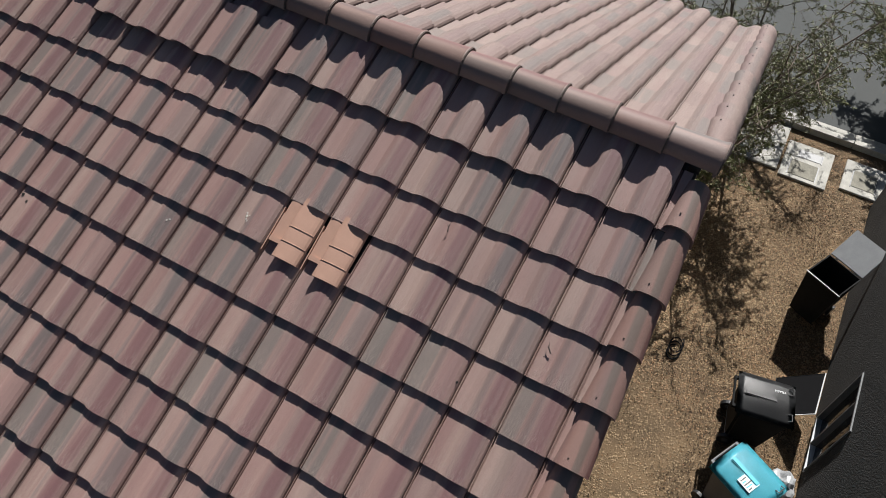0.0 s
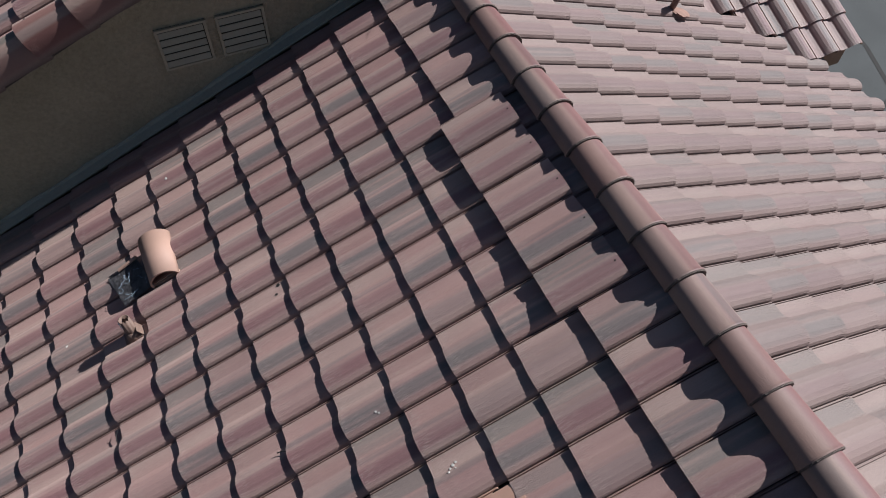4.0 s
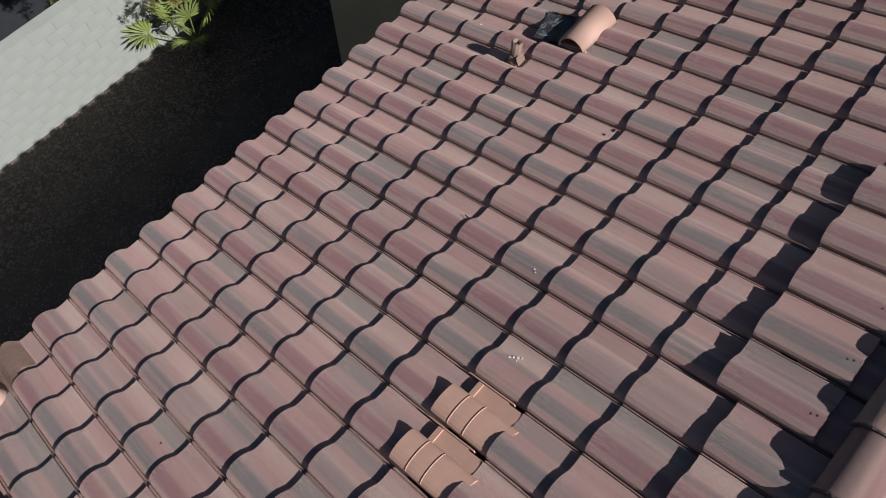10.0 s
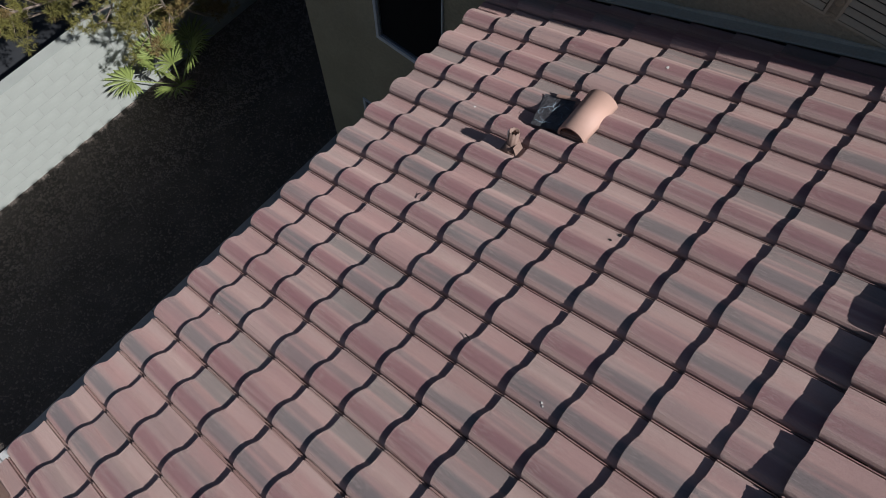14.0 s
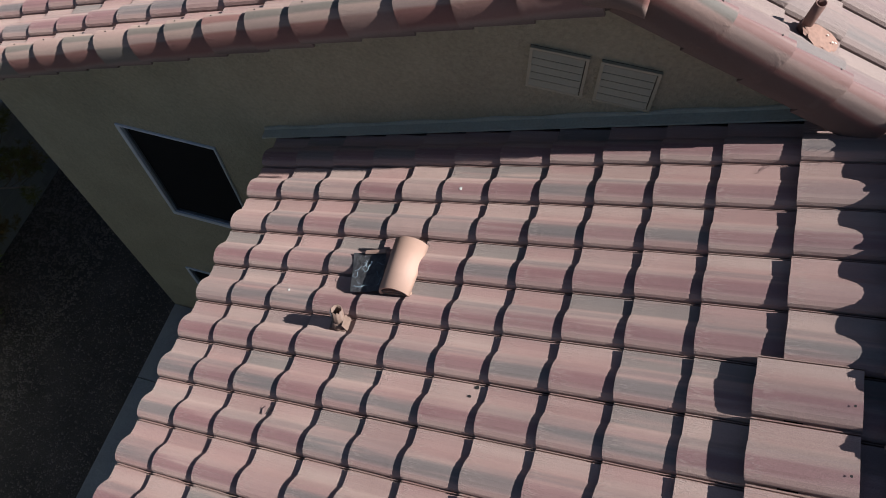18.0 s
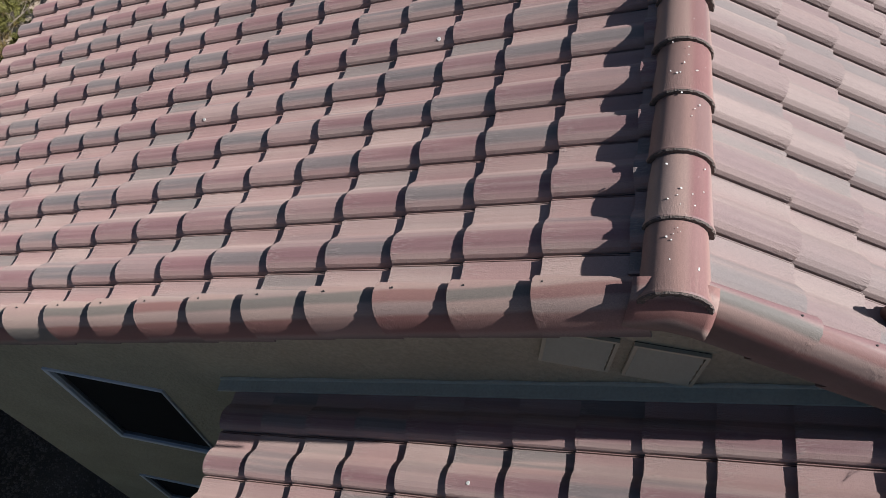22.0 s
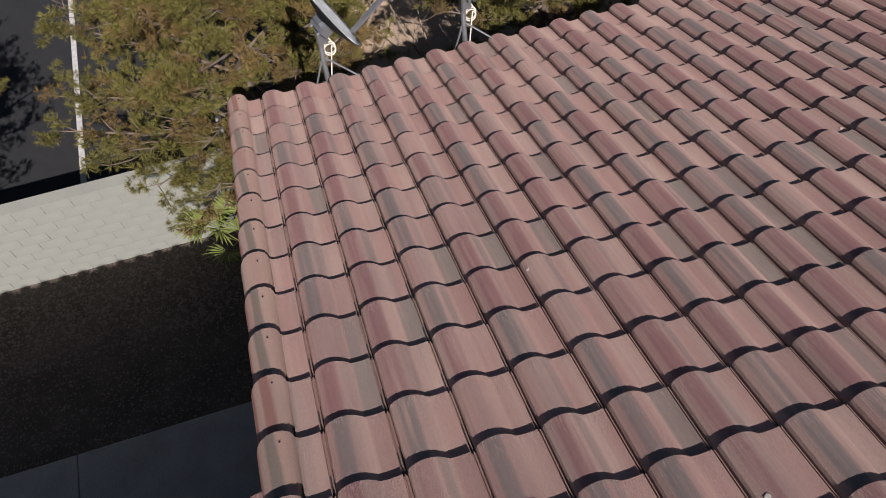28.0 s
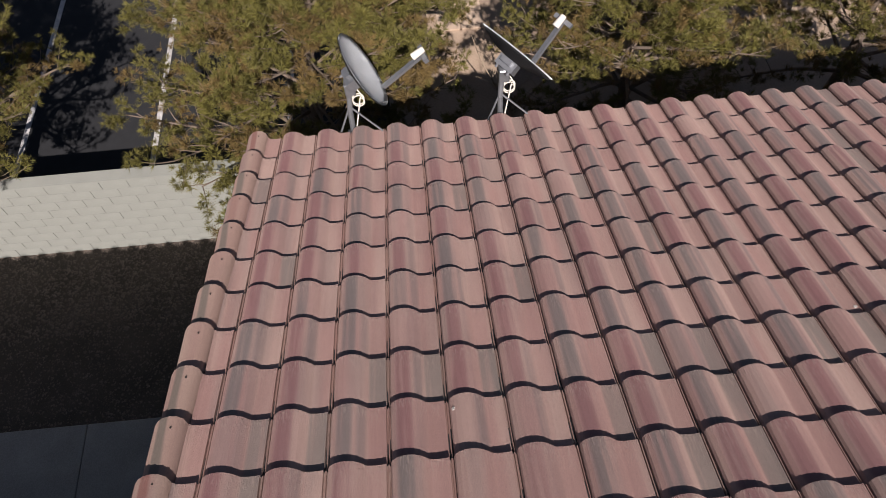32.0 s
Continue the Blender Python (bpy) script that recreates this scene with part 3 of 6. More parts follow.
def rake_row(parent, m, mesh, starts, y):
    crest = max((v.co for v in mesh.vertices), key=lambda c: c.z)
    for x in starts:
        ob = new("rake_tile", mesh)
        ob.parent = parent
        pit = new("nail_hole", PIT)
        pit.parent = ob
        pit.matrix_basis = Matrix.Translation((0.04 + 0.05 * abs(math.sin(37 * x)), crest.y * 0.85, crest.z - 0.015))
        ob.matrix_basis = m @ Matrix.Translation((x + rng.uniform(-0.006, 0.006), y + rng.uniform(-0.004, 0.004), rng.uniform(-0.003, 0.003)))


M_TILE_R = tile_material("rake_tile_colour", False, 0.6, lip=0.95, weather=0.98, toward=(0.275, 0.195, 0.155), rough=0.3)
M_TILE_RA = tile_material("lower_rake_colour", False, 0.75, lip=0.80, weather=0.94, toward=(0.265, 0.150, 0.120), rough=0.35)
R_A, R_D, R_B = rake_mesh("rake_lower", EA, length=0.45, material=M_TILE_RA, ends=(1.10, 0.80), rise=0.048), rake_mesh("rake_upper", ED, ends=(1.03, 0.92), rise=0.036), rake_mesh("rake_east", EB, True, material=M_TILE_LIT, ends=(1.12, 0.78))
rake_row(roof_a, SA, R_A, [course(i) * EA for i in range(-4, 7)], RAKE_A)
rake_row(roof_a, SA @ Matrix.Translation((7.17 * EA, 0, -0.006)) @ pose(0, 0, 0, 0, 6, 0) @ Matrix.Translation((-7.17 * EA, 0, 0)), rake_mesh("rake_last", EA, length=0.34, material=M_TILE_RA), [7.17 * EA], RAKE_A)
rake_row(roof_d, SD, R_D, [upper_course(i) * ED for i in range(-16, 1)], -0.08)
rake_row(roof_b, SB, R_B, [-0.65 * EB] + [i * EB for i in range(0, 11)], 2.845)
# low: the painted underside shade begins higher up these tiles
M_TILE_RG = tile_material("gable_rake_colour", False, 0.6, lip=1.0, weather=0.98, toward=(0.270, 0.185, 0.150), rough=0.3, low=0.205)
R_LONG = rake_mesh("rake_long", 0.36, True, shape=RAKE_TALL, material=M_TILE_RG, ends=(1.05, 0.86), rise=0.030)
rake_row(roof_b, SB @ Matrix.Translation((0, 0, 0.005)), R_LONG, [(EAVE_B - x) / CP for x in (2.57, 2.25, 1.93)], Y_B - WALL_Y + 0.042)
rake_row(roof_b, SB @ Matrix.Translation((0, 0, 0.005)), rake_mesh("rake_top", 0.36, True, length=0.50, shape=RAKE_TALL, material=M_TILE_RG, ends=(1.05, 0.86), rise=0.030), [(EAVE_B - 1.61) / CP], Y_B - WALL_Y + 0.042)


# ---- ridge caps ----
M_CAP = tile_material("ridge_cap_colour", False, 0.55, weather=0.93, toward=(0.265, 0.180, 0.140), rough=0.25, crown=True)


def cap_mesh(name, length=0.40, r0=0.120, r1=0.103, seg=12):
    me = bpy.data.meshes.new(name)
    verts, faces = [], []
    for y, r, z in ((0.0, r0, 0.014), (0.012, r0 + 0.003, 0.014), (0.03, r0 - 0.004, 0.012), (length, r1, 0.0), (length, r1 - 0.02, 0.0), (0.0, r0 - 0.022, 0.014)):
        for j in range(seg + 1):
            a = math.pi * (j / seg * 1.04 - 0.02)
            verts.append((r * math.cos(a), y, r * 0.86 * math.sin(a) + z))
    n = seg + 1
    for s in range(6):
        for j in range(seg):
            p, q = s * n + j, ((s + 1) % 6) * n + j
            faces.append((p, p + 1, q + 1, q)[::-1])
    for end in (0, seg):
        faces.append(tuple(s * n + end for s in range(6))[::1 if end else -1])
    me.from_pydata(verts, [], faces)
    me.shade_smooth()
    me.set_sharp_from_angle(angle=radians(35))
    at = me.attributes.new("place", "FLOAT_VECTOR", "POINT")
    at.data.foreach_set("vector", [c for v in me.vertices for c in (v.co.y, v.co.x * 1.2, v.co.z)])
    me.materials.append(M_CAP)
    return me


CAP = cap_mesh("ridge_cap")


def rim_mesh(name, r=0.120, seg=24):
    """The crumbly dark mortar that fills the lower end of a ridge cap."""
    bm = bmesh.new()
    ring = []
    for j in range(seg + 1):
        a = math.pi * j / seg
        for y, rr in ((-0.004, r - 0.002 + 0.003 * math.sin(j * 2.7)), (-0.004, r - 0.018 + 0.006 * math.sin(j * 1.9)), (0.02, r - 0.024), (0.004, r + 0.002)):
            ring.append(bm.verts.new((rr * math.cos(a), y, rr * 0.86 * math.sin(a) + 0.014)))
    for j in range(seg):
        for q in range(4):
            r_ = (q + 1) % 4
            bm.faces.new((ring[4 * j + q], ring[4 * j + 4 + q], ring[4 * j + 4 + r_], ring[4 * j + r_]))
    bmesh.ops.recalc_face_normals(bm, faces=bm.faces[:])
    me = bpy.data.meshes.new(name)
    bm.to_mesh(me)
    bm.free()
    me.materials.append(M_RIM)
    return me


M_RIM = plain("dark_mortar", (0.085, 0.066, 0.056), 0.95, vary=0.4, scale=40, fine=160, bump=1.0, depth=0.006)
RIM = rim_mesh("mortar_rim")
STEP_CAP = 0.331
for parent, x, z, y0, y1 in ((roof_a, RIDGE_A[0], RIDGE_A[1], -3.145, WALL_Y - 0.28), (roof_d, RIDGE_D[0] - 0.012, RIDGE_D[1] - 0.048, WALL_Y - 0.24, Y_NORTH)):
    wide = 1.12 if parent is roof_d else 1.0
    for q in range(int((y1 - y0) / STEP_CAP) + 1):
        ob = new("ridge_cap", CAP)
        ob.parent = parent
        ob.matrix_basis = Matrix.Translation((x + 0.012 + rng.uniform(-0.005, 0.005), y0 + q * STEP_CAP, z + 0.002 + rng.uniform(-0.003, 0.003))) @ pose(0, 0, 0, 1.6, rng.uniform(-2, 2), rng.uniform(-0.8, 0.8)) @ Matrix.Diagonal((wide, 1, wide, 1))
        rim_ob = new("mortar_rim", RIM)
        rim_ob.parent = ob
for parent, x, z, y0, y1 in ((roof_a, RIDGE_A[0], RIDGE_A[1], -3.05, WALL_Y - 0.45), (roof_d, RIDGE_D[0], RIDGE_D[1], WALL_Y + 0.25, Y_NORTH)):
    solid("ridge_board", lambda bm: box(bm, x - 0.02, x + 0.02, y0, y1, z - 0.12, z + 0.06), M_BOARD, parent=parent)


# a bent cover where the two gable edges of the upper roof meet under its ridge
def apex_cover(bm):
    rows = []
    for q in range(11):
        x = RIDGE_D[0] - 0.165 + 0.305 * q / 10
        bend = math.exp(-((x - RIDGE_D[0]) / 0.08) ** 2)
        z = (on_d(x) if x < RIDGE_D[0] else on_b(x)) - 0.022 - 0.028 * bend
        rows.append([bm.verts.new((x, WALL_Y - 0.182 + (y + 0.145) * 1.0, z + 0.018 + h)) for y, h in RAKE[4:]])
    for a, b in zip(rows, rows[1:]):
        for n in range(len(RAKE) - 5):
            bm.faces.new((a[n], a[n + 1], b[n + 1], b[n]))
    bmesh.ops.recalc_face_normals(bm, faces=bm.faces[:])
    bmesh.ops.solidify(bm, geom=bm.faces[:], thickness=0.02)
    bmesh.ops.recalc_face_normals(bm, faces=bm.faces[:])


ap = solid("apex_cover", apex_cover, M_TILE_R, parent=roof_d, smooth=True)
place_attr(ap.data, lambda v: (v.x, v.y - WALL_Y + 0.037, v.z - (on_d(v.x) if v.x < RIDGE_D[0] else on_b(v.x))))

# ---- walls ----
HW = 0.2


def wall_with_holes(bm, x0, x1, z0, z1, y0, y1, holes):
    """A straight wall along x with rectangular openings (x0, x1, z0, z1)."""
    xs = sorted({x0, x1, *[h[0] for h in holes], *[h[1] for h in holes]})
    zs = sorted({z0, z1, *[h[2] for h in holes], *[h[3] for h in holes]})
    for a, b in zip(xs, xs[1:]):
        for c, d in zip(zs, zs[1:]):
            if not any(h[0] <= a and b <= h[1] and h[2] <= c and d <= h[3] for h in holes):
                box(bm, a, b, y0, y1, c, d)
    bmesh.ops.remove_doubles(bm, verts=bm.verts[:], dist=1e-4)
    seen = {}
    for f in bm.faces[:]:
        seen.setdefault(tuple(sorted(v.index for v in f.verts)), []).append(f)
    bmesh.ops.delete(bm, geom=[f for fs in seen.values() if len(fs) > 1 for f in fs], context="FACES")


WIN1 = (-2.97, -1.98, Z0 - 2.57, Z0 - 1.00)
WIN2 = (-3.40, -2.45, Z0 - 5.15, Z0 - 4.12)
X_WEST = -4.20
top_w = on_d(X_WEST) - 0.25


def gable_wall(bm):
    bm.verts.index_update()
    wall_with_holes(bm, X_WEST, -1.4, 0.0, top_w, WALL_Y, WALL_Y + HW, [WIN1, WIN2])
    prism(bm, [(X_WEST, top_w), (-1.4, top_w), (-1.4, 0.0), (6.0, 0.0), (6.0, on_b(6.0) - 0.25), (RIDGE_D[0], RIDGE_D[1] - 0.21), (X_WEST, on_d(X_WEST) - 0.21)], WALL_Y, WALL_Y + HW)


solid("wall_gable", gable_wall, M_STUCCO, "shaded tan stucco gable wall of a two-storey house", "wall", "structure")
solid("wall_west", lambda bm: box(bm, X_WEST, X_WEST + HW, WALL_Y + HW, Y_NORTH, 0, on_d(X_WEST) - 0.22), M_STUCCO, "tan stucco side wall", "wall", "structure")
solid("wall_wing_west", lambda bm: box(bm, -0.75, -0.55, -2.75, WALL_Y, 0, on_a(-0.75) - 0.22), M_STUCCO, "tan stucco wall under the lower eave", "wall", "structure")
solid("wall_wing_south", lambda bm: prism(bm, [(-0.55, 0), (6.0, 0), (6.0, on_b(6.0) - 0.22), (RIDGE_A[0], RIDGE_A[1] - 0.22), (-0.55, on_a(-0.55) - 0.22)], -2.75, -2.55), M_STUCCO, "tan stucco gable wall of the lower wing", "wall", "structure")
solid("wall_east", lambda bm: box(bm, 5.8, 6.0, -2.55, WALL_Y, 0, on_b(6.0) - 0.24), M_STUCCO, "tan stucco street-side wall", "wall", "structure")
solid("wall_cross_gable", lambda bm: box(bm, 6.0, 6.75, VALLEY[1] + 0.35, VALLEY[1] + 0.55, 0, 5.3), M_STUCCO, "tan stucco wall under the cross gable eave", "wall", "structure")

# boards under the gable edges and along the eaves, dark with painted-in shade
trim = new("trim")
tagged(trim, "timber boards under the roof edges, coloured dark for the shade there", "trim", kind="structure")


def board(x0, z0, x1, z1, y0, y1, deep):
    solid("barge_board", lambda bm: prism(bm, [(x0, z0), (x1, z1), (x1, z1 - deep), (x0, z0 - deep)], y0, y1), M_BOARD, parent=trim)


board(-4.6, on_d(-4.6) - 0.10, RIDGE_D[0], RIDGE_D[1] - 0.10, WALL_Y - 0.20, WALL_Y - 0.16, 0.12)
board(2.62, on_b(2.62) - 0.10, RIDGE_D[0], RIDGE_D[1] - 0.10, WALL_Y - 0.20, WALL_Y - 0.16, 0.12)
board(-1.2, on_a(-1.2) - 0.10, RIDGE_A[0], RIDGE_A[1] - 0.10, Y_SOUTH + 0.06, Y_SOUTH + 0.10, 0.16)
board(EAVE_B - 0.1, on_b(EAVE_B - 0.1) - 0.10, RIDGE_A[0], RIDGE_A[1] - 0.10, Y_SOUTH + 0.06, Y_SOUTH + 0.10, 0.16)
for x, z, y0, y1 in ((-1.18, on_a(-1.18) - 0.06, Y_SOUTH + 0.1, WALL_Y), (-4.56, on_d(-4.56) - 0.06, WALL_Y - 0.12, Y_NORTH), (EAVE_B - 0.12, on_b(EAVE_B - 0.12) - 0.06, Y_SOUTH + 0.1, VALLEY[1])):
    solid("eave_board", lambda bm: box(bm, x - 0.02, x + 0.02, y0, y1, z - 0.22, z), M_BOARD, parent=trim)
solid("eave_board", lambda bm: box(bm, VALLEY[0] + 0.1, 6.95, VALLEY[1] + 0.0, VALLEY[1] + 0.04, on_b(VALLEY[0]) - 0.30, on_b(VALLEY[0]) - 0.06), M_MORT, parent=trim)


# flashing where the lower slope meets the gable wall
def flashing(bm):
    n, rows = 26, []
    for q in range(n + 1):
        x = -1.38 + q * 4.04 / n
        z, wave = on_a(x) + 0.045, 0.010 * math.sin(q * 1.7)
        rows.append([bm.verts.new((x, y, h)) for y, h in ((WALL_Y - 0.085, z - 0.012), (WALL_Y - 0.085, z + 0.004), (WALL_Y - 0.014, z + 0.010), (WALL_Y - 0.014, z + 0.036 + wave), (WALL_Y - 0.003, z + 0.040 + wave), (WALL_Y - 0.003, z - 0.012))])
    for a, b in zip(rows, rows[1:]):
        for q in range(6):
            r = (q + 1) % 6
            bm.faces.new((a[q], a[r], b[r], b[q]))
    bm.faces.new(rows[0])
    bm.faces.new(rows[-1][::-1])
    bmesh.ops.recalc_face_normals(bm, faces=bm.faces[:])


solid("wall_flashing", flashing, M_FLASH, "bent grey sheet-metal flashing along the stucco wall", "flashing", "structure")


# ---- windows and vents ----
def window(name, hole, label):
    x0, x1, z0, z1 = hole
    w = thing(name, Matrix.Translation((x0, WALL_Y, z0)), label, "window")
    w["kind"] = "structure"
    dx, dz, t = x1 - x0, z1 - z0, 0.045
    for nm, a in (("sill", (0, dx, 0, t * 1.3)), ("head", (0, dx, dz - t * 0.5, dz)), ("jamb", (0, t, t * 1.3, dz - t * 0.5)), ("jamb", (dx - t * 0.4, dx, t * 1.3, dz - t * 0.5))):
        def frame_bar(bm):
            box(bm, a[0], a[1], -0.02, 0.10, a[2], a[3])
            bmesh.ops.bevel(bm, geom=bm.edges[:], offset=0.004, segments=1, affect="EDGES")
        part(nm, (lambda bm: (frame_bar(bm), bm)[1])(bmesh.new()), M_FRAME, w)
    part("pane", (lambda bm: (box(bm, t, dx - t * 0.4, 0.05, 0.06, t, dz - t * 0.5), bm)[1])(bmesh.new()), M_GLASS, w, "dark window glass")
    part("insect_screen", (lambda bm: (box(bm, t, dx - t * 0.4, 0.030, 0.035, t, dz - t * 0.5), bm)[1])(bmesh.new()), M_SCREEN, w, "black insect screen")
    part("screen_frame", (lambda bm: (box(bm, t, t + 0.016, 0.005, 0.03, t * 1.3, dz - t * 0.5), box(bm, t + 0.016, dx - t * 0.4, 0.005, 0.03, t * 1.3, t * 1.3 + 0.014), bm)[2])(bmesh.new()), M_GALV, w)


window("window_1", WIN1, "dark window with pale aluminium frame in the stucco wall")
window("window_2", WIN2, "dark ground-floor window with pale frame")


def gable_vent(x0, x1, z0, z1):
    v = thing("gable_vent", Matrix.Translation((x0, WALL_Y, z0)), "stucco-coloured louvred vent in the gable wall", "vent", "gable vents")
    dx, dz, t = x1 - x0, z1 - z0, 0.018
    # a flat dark sheet paints the shade seen between the slats
    part("backing", (lambda bm: (box(bm, 0, dx, -0.006, -0.002, 0, dz), bm)[1])(bmesh.new()), M_VENT_D, v, "dark sheet standing for the shade behind the slats")
    for a in ((0, dx, 0, t), (0, dx, dz - t, dz), (0, t, t, dz - t), (dx - t, dx, t, dz - t)):
        part("frame", (lambda bm: (box(bm, a[0], a[1], -0.026, -0.006, a[2], a[3]), bm)[1])(bmesh.new()), M_VENT, v)
    for q in range(5):
        z = t + (dz - 2 * t) * (q + 0.5) / 5
        part("slat", (lambda bm: (box(bm, t, dx - t - 0.007, -0.020, 0.020, -0.003, 0.003, Matrix.Translation((0, -0.024, z)) @ pose(0, 0, 0, 62)), bm)[1])(bmesh.new()), M_VENT, v)


gable_vent(0.67, 1.02, Z0 + 0.685, Z0 + 1.02)
gable_vent(1.085, 1.43, Z0 + 0.685, Z0 + 1.02)
# ---- things on the roof ----
for k in SLIPPED:
    ob = new("slipped_roof_tile", tile_mesh("tile_slipped", EA, 0.43))
    ob.data.materials.append(M_TILE)
    ob.matrix_world = SA @ Matrix.Translation((2.318 + rng.uniform(-0.004, 0.004), k * W * 1.02 + 0.0, 0.036 + 0.004 * (k + 1))) @ pose(0, 0, 0, 0, -1.0, rng.uniform(-0.5, 0.5))
    tagged(ob, "tan and maroon concrete tile slipped onto its neighbours", "roof tile", "slipped tiles below the ridge")
    hole = solid("nail_hole", lambda bm: bmesh.ops.create_circle(bm, cap_ends=True, segments=8, radius=0.006), M_HOLE, parent=ob)
    hole.matrix_basis = Matrix.Translation((0.40, W * 0.28, 0.0715))
    under = new("roof_tile", T_TOP)
    under.parent = roof_a
    under.matrix_basis = SA @ Matrix.Translation((7.17 * EA + 0.10, k * W, -0.012))


def raw_arch(x, j, n=10):
    """A point on the crown of a bare clay tile."""
    a = math.pi * j / n
    return Vector((x, 0.096 - 0.094 * math.cos(a), 0.022 + 0.046 * math.sin(a) ** 0.75 + 0.026 * (1 - x / 0.40)))


def raw_tile(bm):
    rows = [[bm.verts.new(raw_arch(x, j)) for j in range(11)] for x in (-0.035, 0.375)]
    for j in range(10):
        bm.faces.new((rows[0][j + 1], rows[0][j], rows[1][j], rows[1][j + 1]))
    bmesh.ops.recalc_face_normals(bm, faces=bm.faces[:])
    bmesh.ops.solidify(bm, geom=bm.faces[:], thickness=0.014)
    bmesh.ops.recalc_face_normals(bm, faces=bm.faces[:])


def rib(bm, x):
    for j in range(1, 9):
        pts = []
        for q in (j, j + 1):
            for dx, dz in ((-0.004, -0.004), (0.004, -0.004), (0.0015, 0.0035), (-0.0015, 0.0035)):
                pts.append(bm.verts.new(raw_arch(x, q) + Vector((dx, 0, dz))))
        for q in range(4):
            r = (q + 1) % 4
            bm.faces.new((pts[q], pts[r], pts[4 + r], pts[4 + q]))
    bmesh.ops.remove_doubles(bm, verts=bm.verts[:], dist=1e-5)
    bmesh.ops.recalc_face_normals(bm, faces=bm.faces[:])


def raw_pan(bm):
    """The low flat channel beside the crown, with a notch at either end."""
    for x0, x1, y1 in ((0.045, 0.075, 0.272), (0.075, 0.235, 0.284), (0.235, 0.345, 0.268)):
        box(bm, x0, x1, 0.185, y1, 0.022, 0.034 + 0.010 * (x0 < 0.06))
    box(bm, -0.03, 0.27, 0.276, 0.283, 0.020, 0.046)


for q, (i, k) in enumerate(sorted(GAPS)):
    ob = solid("raw_clay_tile", raw_tile, M_CLAY, "bare orange clay tile showing where a cover tile is missing", "roof tile", group="bare clay tiles", smooth=False)
    ob.matrix_world = SA @ Matrix.Translation((i * EA + 0.002, k * W + 0.004, 0.0)) @ pose(0, 0, 0, 0, 0, 0.6 - q)
    for x in (0.075, 0.175):
        solid("rib", lambda bm: rib(bm, x), M_CLAY, parent=ob)
    solid("channel", raw_pan, M_CLAY, parent=ob)


def tube(bm, r, z0, z1, seg=14, r1=None, wall=0.006, m=None, ragged=0.0):
    r1 = r if r1 is None else r1
    rings = []
    for rr0, rr1 in ((r, r1), (r - wall, r1 - wall)):
        for z, rr in ((z0, rr0), (z1, rr1)):
            ring = []
            for j in range(seg):
                a = 2 * math.pi * j / seg
                zz = z + (ragged * math.sin(3.1 * j) if z == z1 else 0)
                p = Vector((rr * math.cos(a), rr * math.sin(a), zz))
                ring.append(bm.verts.new(m @ p if m else p))
            rings.append(ring)
    for j in range(seg):
        k = (j + 1) % seg
        bm.faces.new((rings[0][j], rings[0][k], rings[1][k], rings[1][j]))
        bm.faces.new((rings[2][k], rings[2][j], rings[3][j], rings[3][k]))
        bm.faces.new((rings[1][j], rings[1][k], rings[3][k], rings[3][j]))
        bm.faces.new((rings[0][k], rings[0][j], rings[2][j], rings[2][k]))


def rod(bm, a, b, r, seg=8, r1=None):
    """A round bar from a to b."""
    a, b = Vector(a), Vector(b)
    q = (b - a).to_track_quat("Z", "Y").to_matrix().to_4x4()
    m = Matrix.Translation(a) @ q
    h = (b - a).length
    r1 = r if r1 is None else r1
    lo = [bm.verts.new(m @ Vector((r * math.cos(2 * math.pi * j / seg), r * math.sin(2 * math.pi * j / seg), 0))) for j in range(seg)]
    hi = [bm.verts.new(m @ Vector((r1 * math.cos(2 * math.pi * j / seg), r1 * math.sin(2 * math.pi * j / seg), h))) for j in range(seg)]
    for j in range(seg):
        k = (j + 1) % seg
        bm.faces.new((lo[j], lo[k], hi[k], hi[j]))
    bm.faces.new(lo[::-1])
    bm.faces.new(hi)


def rods(bm, points, r, seg=6):
    for a, b in zip(points, points[1:]):
        rod(bm, a, b, r, seg)


# vent pipe with its broken top
vp = thing("vent_pipe", Matrix.Translation((-0.075, 1.125, on_a(-0.075))) @ pose(0, 0, 0, -8, -4, 0), "short broken vent pipe painted tan, standing out of the tiles", "pipe")
part("pipe", (lambda bm: (tube(bm, 0.040, -0.06, 0.160, 18, 0.036, ragged=0.014), bm)[1])(bmesh.new()), M_PIPE, vp, smooth=True)
part("collar", (lambda bm: (tube(bm, 0.056, -0.05, 0.045, 18, 0.043), bm)[1])(bmesh.new()), M_PIPE, vp, smooth=True)
part("flange", (lambda bm: (box(bm, -0.075, 0.055, -0.05, 0.05, -0.03, 0.004, pose(0, 0, 0, 8, -20, 0)), bmesh.ops.bevel(bm, geom=bm.edges[:], offset=0.008, segments=2, affect="EDGES"), bm)[2])(bmesh.new()), M_PIPE, vp)
part("loose_chip", (lambda bm: (box(bm, -0.042, -0.034, -0.012, 0.010, 0.10, 0.150, pose(0, 0, 0, 0, 0, 20)), bm)[1])(bmesh.new()), M_BIRD, vp, "pale broken edge")
part("cut_edge", (lambda bm: (box(bm, 0.055, 0.063, -0.045, 0.035, -0.02, 0.055, pose(0, 0, 0, 8, -20, 0)), bmesh.ops.bevel(bm, geom=bm.edges[:], offset=0.003, segments=1, affect="EDGES"), bm)[2])(bmesh.new()), M_PIPE, vp, "raw cut edge of a tile")

# orange barrel cover and the black membrane beside it
cv = thing("barrel_cover", SA @ Matrix.Translation((0.255, 1.335, 0.062)), "loose orange barrel tile laid over a roof opening", "roof tile")


